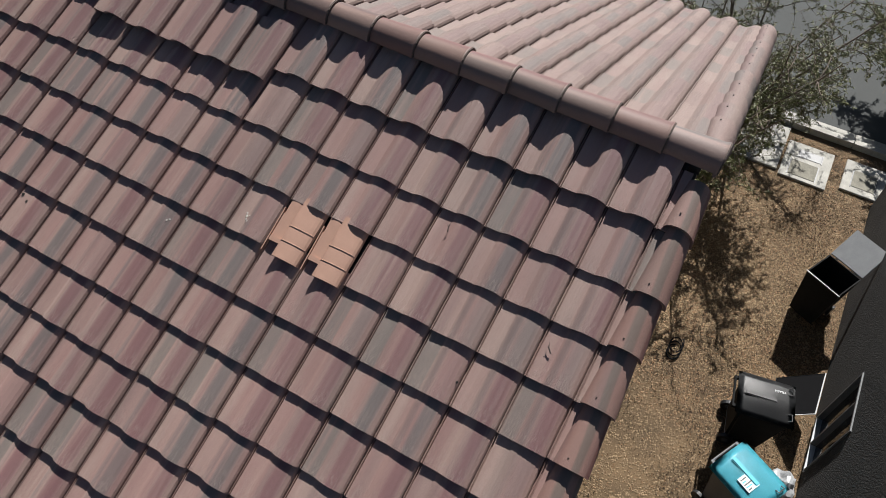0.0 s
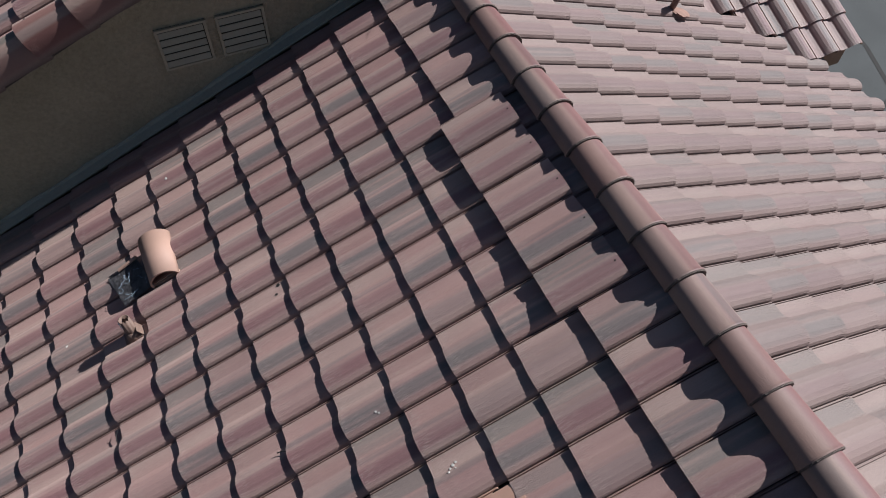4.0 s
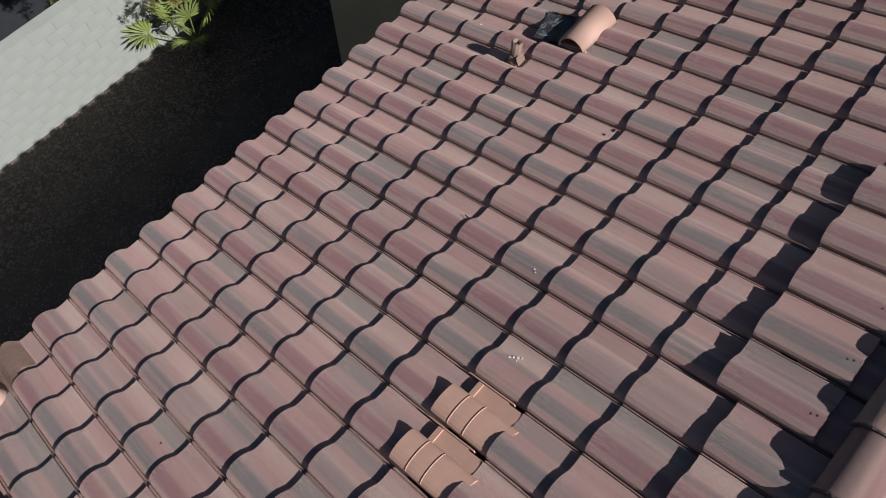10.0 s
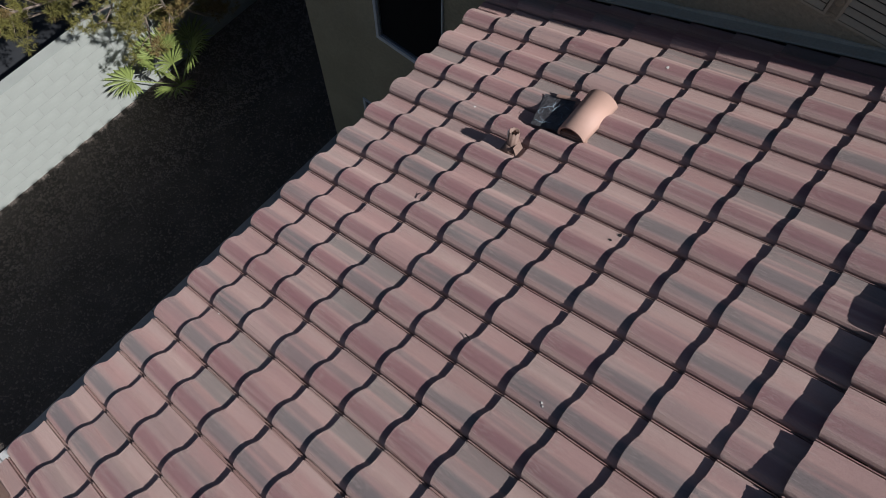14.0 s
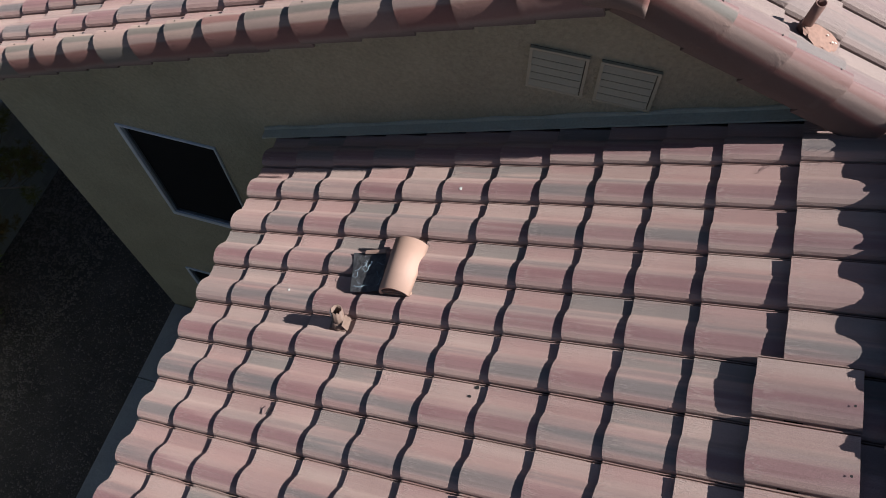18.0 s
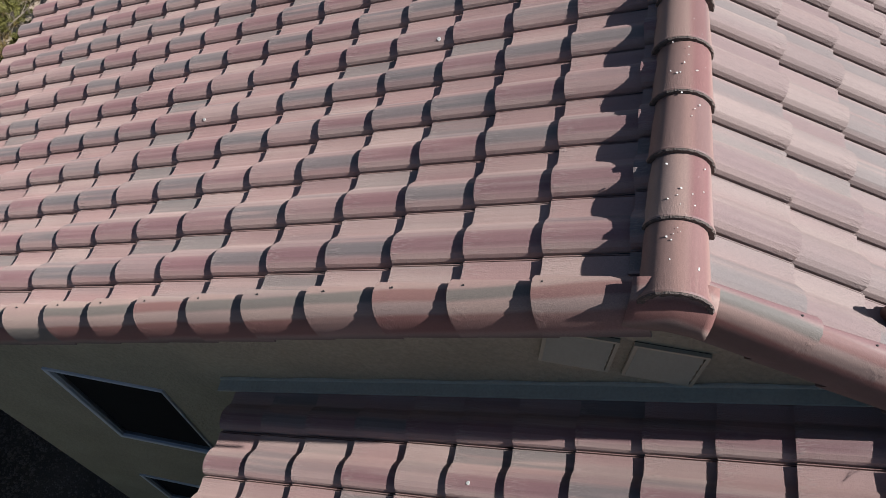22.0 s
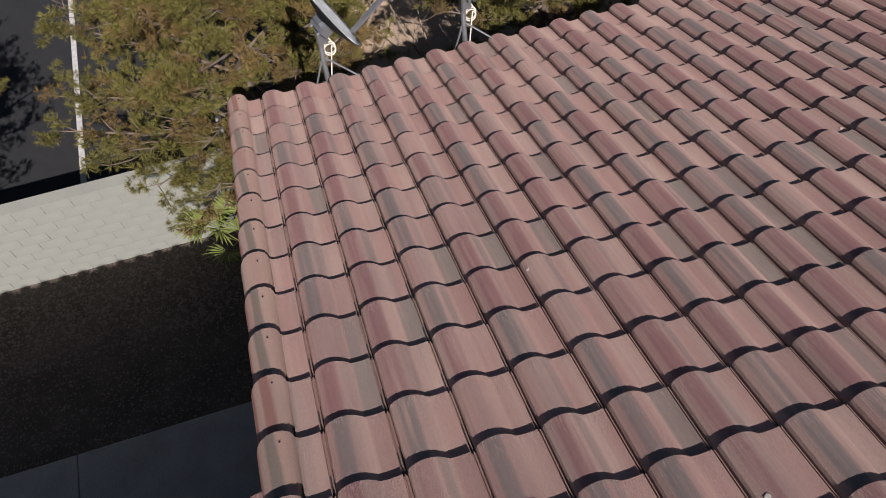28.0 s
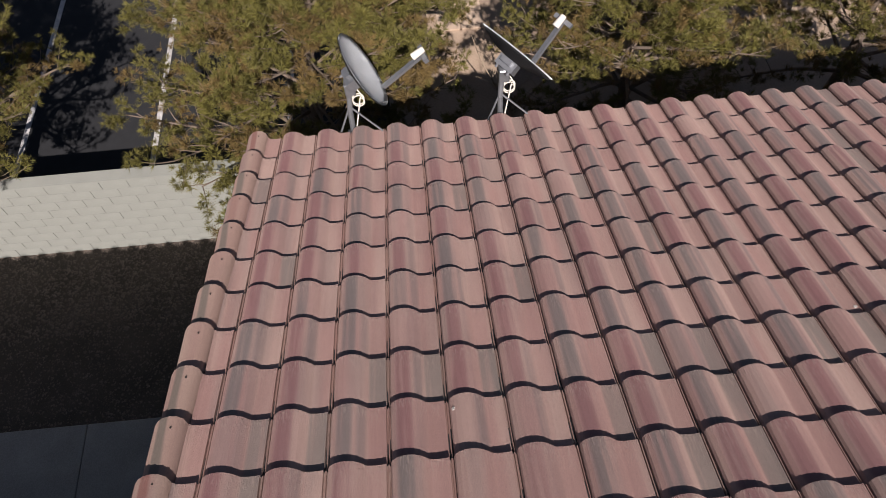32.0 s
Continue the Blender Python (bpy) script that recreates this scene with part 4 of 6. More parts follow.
def barrel_shell(bm):
    seg, rings = 12, []
    for y, r in ((0, 0.105), (0.36, 0.118)):
        for rr in (r, r - 0.014):
            rings.append([bm.verts.new((rr * math.cos(math.pi * j / seg), y, rr * 0.95 * math.sin(math.pi * j / seg))) for j in range(seg + 1)])
    for j in range(seg):
        bm.faces.new((rings[0][j], rings[2][j], rings[2][j + 1], rings[0][j + 1]))
        bm.faces.new((rings[1][j + 1], rings[3][j + 1], rings[3][j], rings[1][j]))
        bm.faces.new((rings[0][j + 1], rings[1][j + 1], rings[1][j], rings[0][j]))
        bm.faces.new((rings[2][j], rings[3][j], rings[3][j + 1], rings[2][j + 1]))
    for e in (0, seg):
        bm.faces.new((rings[0][e], rings[1][e], rings[3][e], rings[2][e]))


part("barrel", (lambda bm: (barrel_shell(bm), bm)[1])(bmesh.new()), M_CLAY_P, cv, smooth=True)
part("mortar_bed", (lambda bm: (box(bm, -0.10, 0.10, 0.01, 0.05, -0.05, 0.012), bmesh.ops.bevel(bm, geom=bm.edges[:], offset=0.01, segments=2, affect="EDGES"), bm)[2])(bmesh.new()), M_MORT, cv)
mp = thing("membrane_patch", SA @ Matrix.Translation((0.022, 1.45, 0.080)), "black scuffed membrane patch on the tiles", "roof patch")


def sheet(bm):
    n = 8
    vs = []
    for i in range(n + 1):
        u = i / n
        vs.append([bm.verts.new((-0.148 + 0.247 * u + (0.087 - 0.008 * u) * (1 - j / n), 1.322 + 0.282 * j / n + 0.02 * u, 0.003 * math.sin(i * 1.3 + j) + 0.010 * u)) for j in range(n + 1)])
    for i in range(n):
        for j in range(n):
            bm.faces.new((vs[i][j], vs[i + 1][j], vs[i + 1][j + 1], vs[i][j + 1]))
    bmesh.ops.solidify(bm, geom=bm.faces[:], thickness=0.005)
    bmesh.ops.translate(bm, verts=bm.verts[:], vec=(-0.022, -1.45, 0))


part("sheet", (lambda bm: (sheet(bm), bm)[1])(bmesh.new()), M_MEMB, mp)
for q in range(9):
    # chalky scribbles where the sheet was scraped
    x, y, way = rng.uniform(-0.10, 0.10), rng.uniform(-0.08, 0.11), rng.uniform(0, 6.28)
    pts = []
    for _ in range(rng.randint(5, 9)):
        pts.append((x, y, 0.0125))
        way += rng.uniform(-1.3, 1.3)
        x, y = min(0.11, max(-0.12, x + 0.016 * math.cos(way))), min(0.13, max(-0.10, y + 0.016 * math.sin(way)))
    width = rng.uniform(0.0010, 0.0021)
    part("scuff", (lambda bm: (rods(bm, pts, width, 5), bmesh.ops.scale(bm, verts=bm.verts[:], vec=(1, 1, 0.4), space=Matrix.Translation((0, 0, -0.0125))), bm)[2])(bmesh.new()), M_SCUFF, mp, "pale blue scrape")
part("curled_edge", (lambda bm: (box(bm, -0.06, 0.10, 0.148, 0.176, 0.000, 0.014, pose(0, 0, 0.006, 2, -4, 4)), bmesh.ops.bevel(bm, geom=bm.edges[:], offset=0.004, segments=2, affect="EDGES"), bm)[2])(bmesh.new()), M_CLAY_P, mp, "lifted tile edge")


def taper_twig(bm):
    rod(bm, (0, 0, 0), (0.035, 0.004, 0.004), 0.004, 5, 0.003)
    rod(bm, (0.035, 0.004, 0.004), (0.062, -0.004, 0.003), 0.003, 5, 0.0015)
    rod(bm, (0.03, 0.003, 0.004), (0.042, 0.014, 0.008), 0.002, 4, 0.001)


# vent boot painted tan at the south-west eave, with its draped apron
M_BOOT = plain("boot_paint", (0.38, 0.25, 0.195), 0.75, vary=0.15, scale=14)
vb = thing("vent_boot", SA @ Matrix.Translation((-1.05, -2.79, 0.055)), "tan painted vent boot with a flashing apron at the eave", "vent")
UPRIGHT = pose(0, 0, 0, 0, 22.62, 0)
part("cone", (lambda bm: (tube(bm, 0.115, -0.03, 0.055, 20, 0.052, 0.005, UPRIGHT), bm)[1])(bmesh.new()), M_BOOT, vb, smooth=True)
part("pipe", (lambda bm: (tube(bm, 0.044, -0.02, 0.12, 18, None, 0.006, UPRIGHT), bm)[1])(bmesh.new()), M_BOOT, vb, smooth=True)
part("ring", (lambda bm: (tube(bm, 0.056, 0.050, 0.070, 20, 0.052, 0.012, UPRIGHT), bm)[1])(bmesh.new()), M_PIPE, vb, smooth=True)


def profile_height(y):
    sh = (y / W) % 1.0
    for (s0, h0), (s1, h1) in zip(PROFILE, (*PROFILE[1:], (1.0, 0.012))):
        if s0 <= sh <= s1:
            return h0 + (h1 - h0) * (sh - s0) / (s1 - s0)
    return 0.012


def apron(bm):
    nx, ny = 10, 22
    rows = []
    for i in range(nx + 1):
        x = -0.30 + 0.42 * i / nx
        row = []
        for j in range(ny + 1):
            y = -0.14 + 0.46 * j / ny
            yy = sum(profile_height(y - 2.79 + d) for d in (-0.03, 0.0, 0.03)) / 3
            row.append(bm.verts.new((x + 0.02 * math.sin(j * 0.9), y, yy - 0.055 + STEP * (1 - (x + 0.302) / 0.41) + 0.014 + 0.006 * noise.noise(Vector((x * 9, y * 9, 0))))))
        rows.append(row)
    for i in range(nx):
        for j in range(ny):
            if (i - 8) ** 2 / 10 + (j - 20) ** 2 / 60 > 0.35:
                bm.faces.new((rows[i][j], rows[i + 1][j], rows[i + 1][j + 1], rows[i][j + 1]))
    bmesh.ops.solidify(bm, geom=bm.faces[:], thickness=0.004)
    bmesh.ops.recalc_face_normals(bm, faces=bm.faces[:])


part("apron", (lambda bm: (apron(bm), bm)[1])(bmesh.new()), M_BOOT, vb, "wrinkled painted flashing")

# small twigs on the tiles
for x, y, a in ((1.52, -2.74, 35), (0.62, -0.15, -20), (-0.35, 0.48, 70), (1.9, -1.9, 10)):
    tw = solid("fallen_twig", lambda bm: taper_twig(bm), M_HOLE, "tiny dark fallen twig lying on a roof tile", "twig", group="fallen twigs")
    tw.matrix_world = SA @ Matrix.Translation((x, y, profile_height(y) + 0.030)) @ pose(0, 0, 0, 0, 0, a)

# mortar and straw where the lower ridge runs into the upper gable edge
mo = thing("mortar_patch", Matrix.Translation((2.66, 2.46, RIDGE_A[1] + 0.09)), "tan mortar lump with dry straw at the ridge end", "mortar")


def lump(bm):
    bmesh.ops.create_icosphere(bm, subdivisions=3, radius=1)
    for v in bm.verts:
        d = 1 + 0.25 * noise.noise(v.co * 2.3)
        v.co = Vector((v.co.x * 0.110 * d, v.co.y * 0.08 * d, v.co.z * 0.05 * d))


part("lump", (lambda bm: (lump(bm), bm)[1])(bmesh.new()), M_MORT, mo)


def straw(bm):
    for _ in range(14):
        a = rng.uniform(0, 2 * math.pi)
        p = Vector((0.13 * math.cos(a) * rng.random(), 0.10 * math.sin(a) * rng.random(), 0.05))
        q = p + Vector((rng.uniform(-0.06, 0.06), rng.uniform(-0.12, 0.02), rng.uniform(-0.02, 0.03)))
        rod(bm, p, q, 0.0014, 3)


tagged(part("straw", (lambda bm: (straw(bm), bm)[1])(bmesh.new()), M_MORT, mo, "dry straw"), kind="stuff")

M_PATCH = plain("brown_patch", (0.235, 0.135, 0.100), 0.8, vary=0.25, scale=20)
# brown pipes on the east slope, each with its smeared patch
def flue(px, py, lean, label, dabs=7):
    e = thing("flue_pipe", Matrix.Translation((px, py, on_b(px))), label, "pipe", "flue pipes")
    part("pipe", (lambda bm: (tube(bm, 0.028, -0.06, 0.22, m=pose(0, 0, 0, lean, 0, 0)), bm)[1])(bmesh.new()), M_PIPE_D, e, smooth=True)
    flat = pose(0.08, -0.05, 0.010, 0, 22.6, 0) @ Matrix.Diagonal((0.95, 0.95, 0.30, 1))
    part("flashing", (lambda bm: (lump(bm), bmesh.ops.transform(bm, matrix=flat, verts=bm.verts[:]), bm)[2])(bmesh.new()), M_PATCH, e, "smeared orange-brown patch")
    part("collar", (lambda bm: (tube(bm, 0.040, -0.03, 0.045, r1=0.031), bm)[1])(bmesh.new()), M_PIPE_D, e, smooth=True)
    for q in range(dabs):
        dab = pose(rng.uniform(0.08, 0.16), rng.uniform(-0.12, -0.03), 0.0, 0, 22.6, 0)
        dab.translation.z = 0.066 - dab.translation.x * SP / CP
        part("sealant_dab", (lambda bm: (lump(bm), bmesh.ops.transform(bm, matrix=dab @ Matrix.Diagonal((0.055, 0.05, 0.06, 1)), verts=bm.verts[:]), bm)[2])(bmesh.new()), M_BIRD, e, "white sealant")


flue(2.03, 2.81, 12, "leaning brown flue pipe with white sealant on its patch", 3)
flue(4.90, 2.36, 14, "leaning brown flue pipe near the roof valley", 0)


# droppings and specks
def spot(m, x, y, r, mat, name, label):
    def blob(bm):
        n = 9
        vs = [bm.verts.new((r * (0.7 + 0.5 * rng.random()) * math.cos(2 * math.pi * j / n), r * (0.7 + 0.5 * rng.random()) * math.sin(2 * math.pi * j / n), 0)) for j in range(n)]
        f = bm.faces.new(vs)
        ex = bmesh.ops.extrude_face_region(bm, geom=[f])
        bmesh.ops.translate(bm, vec=(0, 0, 0.003), verts=[v for v in ex["geom"] if isinstance(v, bmesh.types.BMVert)])
    s = (y / W) % 1.0
    h = next(h0 + (h1 - h0) * (s - s0) / (s1 - s0) for (s0, h0), (s1, h1) in zip(PROFILE, (*PROFILE[1:], (1.0, 0.01))) if s0 <= s <= s1)
    ex_ = EA if m is SA else ED
    fx = (x / ex_) % 1.0
    tilt = 0
    for (s0, h0), (s1, h1) in zip(PROFILE, PROFILE[1:]):
        if s0 <= s <= s1:
            tilt = math.degrees(math.atan2(h1 - h0, (s1 - s0) * W))
    ob = solid(name, blob, mat, label, "stain", group="roof stains")
    ob.matrix_world = m @ Matrix.Translation((x, y, h + STEP * (1 - fx * ex_ / (ex_ + 0.07)) + 0.001)) @ pose(0, 0, 0, tilt, 0, 0)


for x, y, r in ((1.472, -0.690, 0.009), (1.452, -0.700, 0.006), (1.490, -0.682, 0.006), (1.440, -0.716, 0.007), (1.480, -0.712, 0.004), (1.222, -0.240, 0.006), (1.235, -0.252, 0.005), (0.47, 2.13, 0.012), (-0.55, 1.30, 0.010), (-0.95, -0.9, 0.008), (1.0, -0.9, 0.009)):
    spot(SA, x, y, r, M_BIRD, "dropping", "small dried white bird dropping on a tile")
for x, y, r in ((0.945, 0.850, 0.013), (0.915, 0.795, 0.010), (1.15, -2.35, 0.008), (0.2, -2.2, 0.006)):
    spot(SA, x, y, r, M_HOLE, "dark_speck", "small dark chip in a tile")
for x, y, r in ((-0.8, 4.25 - 2.74, 0.012), (-2.4, 1.2, 0.010), (-1.2, 2.6, 0.012), (-3.2, 0.9, 0.010), (0.1, 2.4, 0.010), (-2.9, 3.5, 0.011), (0.6, 0.62, 0.014), (0.4, 1.6, 0.009)):
    spot(SD, x, y, r, M_BIRD, "dropping", "small dried white bird dropping on a tile")
for q in range(40):
    a = rng.uniform(0.9, 2.3)
    ob = solid("dropping", lambda bm: bmesh.ops.create_icosphere(bm, subdivisions=1, radius=rng.uniform(0.002, 0.0055)), M_BIRD, "small dried white bird dropping on a ridge cap", "stain", group="roof stains")
    y = WALL_Y - 0.16 + rng.random() ** 1.6 * 1.5
    ob.matrix_world = Matrix.Translation((RIDGE_D[0] + 0.124 * math.cos(a), y, RIDGE_D[1] - 0.034 + 0.112 * math.sin(a))) @ Matrix.Diagonal((1, 1, 0.35, 1))


# ---- satellite dishes on the west eave ----
def dish(y, label, spin, n):
    base = Matrix.Translation((-4.66, y, on_d(-4.66) - 0.02))
    d = thing("satellite_dish", base, label, "satellite dish", "satellite dishes")
    head = Vector((-0.10, 0.03, 0.43))
    part("mast", (lambda bm: (rods(bm, [(0, 0, -0.06), (-0.05, 0.0, 0.16), (-0.09, 0.01, 0.28), (-0.10, 0.03, 0.46)], 0.024, 10), bm)[1])(bmesh.new()), M_GALV, d, smooth=False)
    part("foot", (lambda bm: (box(bm, -0.07, 0.07, -0.05, 0.05, -0.08, -0.05, pose(0, 0, 0, 0, -22, 0)), bm)[1])(bmesh.new()), M_GALV, d)
    for b in ((0.10, 0.26, 0.04), (0.03, -0.12, -0.06)):
        part("strut", (lambda bm: (rod(bm, (-0.06, 0, 0.20), b, 0.009, 6), bm)[1])(bmesh.new()), M_GALV, d)
    n = n.normalized()
    rot = n.to_track_quat("Z", "Y").to_matrix().to_4x4() @ pose(0, 0, 0, 0, 0, spin)
    mm = Matrix.Translation(head + Vector((0.0, 0.03, 0.055)) + n * 0.05) @ rot

    def bowl(bm, back=0.0, size=1.0):
        seg, rings = 32, 7
        rows = []
        for q in range(rings + 1):
            r = q / rings
            rows.append([bm.verts.new(mm @ Vector((0.37 * size * r * math.cos(2 * math.pi * j / seg), 0.30 * size * r * math.sin(2 * math.pi * j / seg), 0.075 * r * r - back))) for j in range(seg if q else 1)])
        for q in range(rings):
            for j in range(seg):
                k = (j + 1) % seg
                if q == 0:
                    bm.faces.new((rows[0][0], rows[1][j], rows[1][k]))
                else:
                    bm.faces.new((rows[q][j], rows[q + 1][j], rows[q + 1][k], rows[q][k]))
        bmesh.ops.solidify(bm, geom=bm.faces[:], thickness=0.008)

    part("reflector", (lambda bm: (bowl(bm), bm)[1])(bmesh.new()), M_DISH, d, "grey painted steel reflector", smooth=True)
    # second shell in near black, so the back's shade comes from its colour
    part("back_shell", (lambda bm: (bowl(bm, 0.011, 0.985), bm)[1])(bmesh.new()), M_DISH_B, d, "back of the reflector, coloured near black for its shade", smooth=True)
    part("bracket", (lambda bm: (box(bm, -0.09, 0.09, -0.05, 0.05, -0.10, -0.01, mm), box(bm, -0.05, 0.05, -0.09, 0.09, -0.06, -0.02, mm), bm)[2])(bmesh.new()), M_GALV, d)
    part("clamp", (lambda bm: (box(bm, -0.045, 0.045, -0.045, 0.045, 0.32, 0.45, Matrix.Translation((-0.10, 0.03, 0.0))), bmesh.ops.bevel(bm, geom=bm.edges[:], offset=0.01, segments=1, affect="EDGES"), bm)[2])(bmesh.new()), M_GALV, d)
    for sx in (-0.06, 0.06):
        part("bolt", (lambda bm: (rod(bm, mm @ Vector((sx, 0.03, -0.10)), mm @ Vector((sx, 0.03, -0.13)), 0.012, 6), bm)[1])(bmesh.new()), M_GALV, d)
    low = mm.inverted() @ (mm.translation + Vector((0, 0, -1)))
    low = Vector((low.x, low.y, 0)).normalized()
    edge = Vector((low.x * 0.36, low.y * 0.29, 0.05))
    tip = Vector((low.x * 0.30, low.y * 0.26, 0.52))
    part("feed_arm", (lambda bm: (box(bm, -0.02, 0.02, -0.014, 0.014, 0, (tip - edge).length, mm @ Matrix.Translation(edge) @ (tip - edge).to_track_quat("Z", "Y").to_matrix().to_4x4()), bm)[1])(bmesh.new()), M_GALV, d)
    aim = mm @ Matrix.Translation(tip)
    part("feed_bracket", (lambda bm: (box(bm, -0.09, 0.09, -0.02, 0.02, -0.03, 0.01, aim), bm)[1])(bmesh.new()), M_GALV, d)
    back = mm @ Matrix.Translation(tip - Vector((low.x, low.y, 0)) * 0.045)
    part("feed_horn", (lambda bm: (tube(bm, 0.032, -0.09, 0.02, r1=0.026, m=back), bm)[1])(bmesh.new()), M_CABLE, d, "white plastic feed horn")
    pts = [Vector((-0.12, 0.05, 0.40))]
    for q in range(26):
        a = q * 0.55
        pts.append(Vector((-0.10, 0.08 + 0.050 * math.cos(a), 0.25 + 0.058 * math.sin(a) - q * 0.002)))
    pts.append(Vector((0.02, 0.03, -0.02)))
    part("cable", (lambda bm: (rods(bm, pts, 0.0055, 5), bm)[1])(bmesh.new()), M_CABLE, d, "coiled white cable")


dish(3.33, "grey satellite dish on a bent mast at the tiled eave", 0, Vector((-0.20, 0.84, 0.50)))
dish(4.61, "grey satellite dish with feed arm at the tiled eave", 10, Vector((-0.47, 0.68, 0.56)))

# ---- ground ----
solid("ground", lambda bm: box(bm, -600, 600, -600, 600, -0.5, 0), M_GRAVEL, "tan gravel ground", "ground", "structure")
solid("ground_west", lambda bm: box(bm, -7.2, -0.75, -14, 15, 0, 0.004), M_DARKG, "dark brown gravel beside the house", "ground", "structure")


def stones(name, mat, x0, x1, y0, y1, count, size, label):
    r = np.random.RandomState(len(name) + count)
    base = np.array([(1, 0, 0.1), (0.3, 0.9, 0), (-0.8, 0.6, 0.1), (-0.8, -0.6, 0), (0.3, -0.9, 0.1), (0.1, 0, 0.42)])
    tri = [(0, 1, 5), (1, 2, 5), (2, 3, 5), (3, 4, 5), (4, 0, 5)]
    verts, faces = [], []
    for q in range(count):
        s = size * (0.5 + r.rand() ** 2 * 1.3)
        a = r.rand() * 6.28
        c, sn = math.cos(a), math.sin(a)
        b = base * (s, s * (0.6 + 0.4 * r.rand()), s)
        verts.append(np.c_[b[:, 0] * c - b[:, 1] * sn + x0 + r.rand() * (x1 - x0), b[:, 0] * sn + b[:, 1] * c + y0 + r.rand() * (y1 - y0), b[:, 2] + 0.003])
        faces += [tuple(f + 6 * q for f in t) for t in tri]
    me = bpy.data.meshes.new(name)
    me.from_pydata(np.concatenate(verts).tolist(), [], faces)
    me.materials.append(mat)
    return tagged(new(name, me), label, "gravel", kind="stuff")


stones("gravel", M_STONE, 2.5, 12.2, -6.0, -2.8, 34000, 0.013, "loose tan gravel stones")
stones("brown_gravel", M_LITTER_S, 5.0, 12.2, -6.0, -2.8, 16000, 0.012, "small reddish gravel and bark chips")
stones("straw_gravel", M_STRAW, 6.0, 11.5, -5.6, -3.0, 12000, 0.011, "pale straw-coloured gravel stones")
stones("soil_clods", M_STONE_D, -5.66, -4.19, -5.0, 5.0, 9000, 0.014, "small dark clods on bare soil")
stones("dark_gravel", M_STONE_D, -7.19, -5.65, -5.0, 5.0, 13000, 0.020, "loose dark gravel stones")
slab_w = new("patio")
tagged(slab_w, "smooth concrete patio slabs in the shade", "pavement", kind="structure")
for y0, y1 in ((-8.0, -3.85), (-3.84, -1.19), (-1.18, 1.5), (1.51, 2.69)):
    solid("slab", lambda bm: (box(bm, -4.18, -0.76, y0, y1, 0, 0.06), bmesh.ops.bevel(bm, geom=bm.edges[:], offset=0.008, segments=1, affect="EDGES")), M_CONCRETE, parent=slab_w)

# block wall along the west side
yard = solid("yard_wall", lambda bm: box(bm, -7.36, -7.202, -14, 12, 0, 1.72), M_MORTAR, "pale concrete block yard wall in full sun", "wall", "structure")
BLOCK = bpy.data.meshes.new("block")
tmp = bmesh.new()
box(tmp, 0, 0.006, 0.004, 0.396, 0.004, 0.188)
tmp.to_mesh(BLOCK)
tmp.free()
BLOCK.materials.append(M_BLOCK)
for row in range(9):
    for col in range(-12, 10):
        ob = new("block", BLOCK)
        ob.parent = yard
        ob.location = (-7.202 + rng.uniform(0, 0.003), col * 0.4 + (row % 2) * 0.2, row * 0.191)
solid("wall_cap", lambda bm: box(bm, -7.38, -7.182, -14, 12, 1.72, 1.75), M_BLOCK, parent=yard)

# parking lot and pool beyond it
solid("parking_lot", lambda bm: box(bm, -60, -7.5, -60, 3.4, 0, 0.02), M_ASPHALT, "dark asphalt parking lot", "road", "structure")
for q in range(-4, 2):
    solid("stall_line", lambda bm: box(bm, -14.5, -8.6, -0.85 + q * 2.42 - 0.05, -0.85 + q * 2.42 + 0.05, 0.02, 0.024), M_LINE, "worn white stall line on the asphalt", "road marking", "structure")
solid("soil", lambda bm: box(bm, -60, -7.5, 3.4, 60, 0, 0.03), M_SAND, "dry pale soil behind the trees", "ground", "structure")
solid("water", lambda bm: box(bm, -14.25, -12.42, 5.0, 6.75, 0.03, 0.06), M_POOL, "turquoise water of a small pool", "water", "structure")
# near-black ground: the deep tree shade by the pool is put into its colour
M_SHADE_GROUND = plain("shade_dark_ground", (0.050, 0.036, 0.026), 0.95, vary=0.5, scale=6, fine=60, bump=0.6, depth=0.01)
solid("shade_ground", lambda bm: box(bm, -17.5, -10.9, 6.9, 9.8, 0.03, 0.06), M_SHADE_GROUND, "dark-coloured ground standing in for the shade beyond the pool", "ground", "structure")
solid("shade_ground", lambda bm: box(bm, -17.5, -14.4, 4.9, 6.9, 0.03, 0.06), M_SHADE_GROUND, "dark-coloured ground standing in for the shade at the end of the pool", "ground", "structure")
deck = new("pool_deck")
tagged(deck, "tan paver strip beside the pool", "pavement", kind="structure")
for q in range(14):
    for r_ in range(2):
        solid("paver", lambda bm: box(bm, -18 + q * 0.46, -17.56 + q * 0.46, 4.45 + r_ * 0.46, 4.89 + r_ * 0.46, 0.03, 0.07), M_PAVER, parent=deck)

# street side
solid("road", lambda bm: box(bm, 12.70, 60, -90, 90, 0, 0.012), M_ASPHALT_E, "worn grey-green asphalt street with tar lines", "road", "structure")


def tar(bm, pts):
    for (x0, y0), (x1, y1) in zip(pts, pts[1:]):
        d = Vector((y0 - y1, x1 - x0, 0)).normalized() * 0.05
        a, b = Vector((x0, y0, 0.016)), Vector((x1, y1, 0.016))
        bm.faces.new([bm.verts.new(v) for v in (a - d, b - d, b + d, a + d)])


for pts in ([(14.2 + 0.5 * math.sin(q * 0.7), -2 + q * 0.8) for q in range(14)], [(13 + q * 0.7, 4.2 + 0.4 * math.sin(q * 0.9)) for q in range(10)]):
    solid("tar_line", lambda bm: tar(bm, pts), M_HOLE, "black tar crack filler on the street", "road marking", "structure")
kerb = new("kerb")
tagged(kerb, "pale concrete kerb and gutter", "kerb", kind="structure")
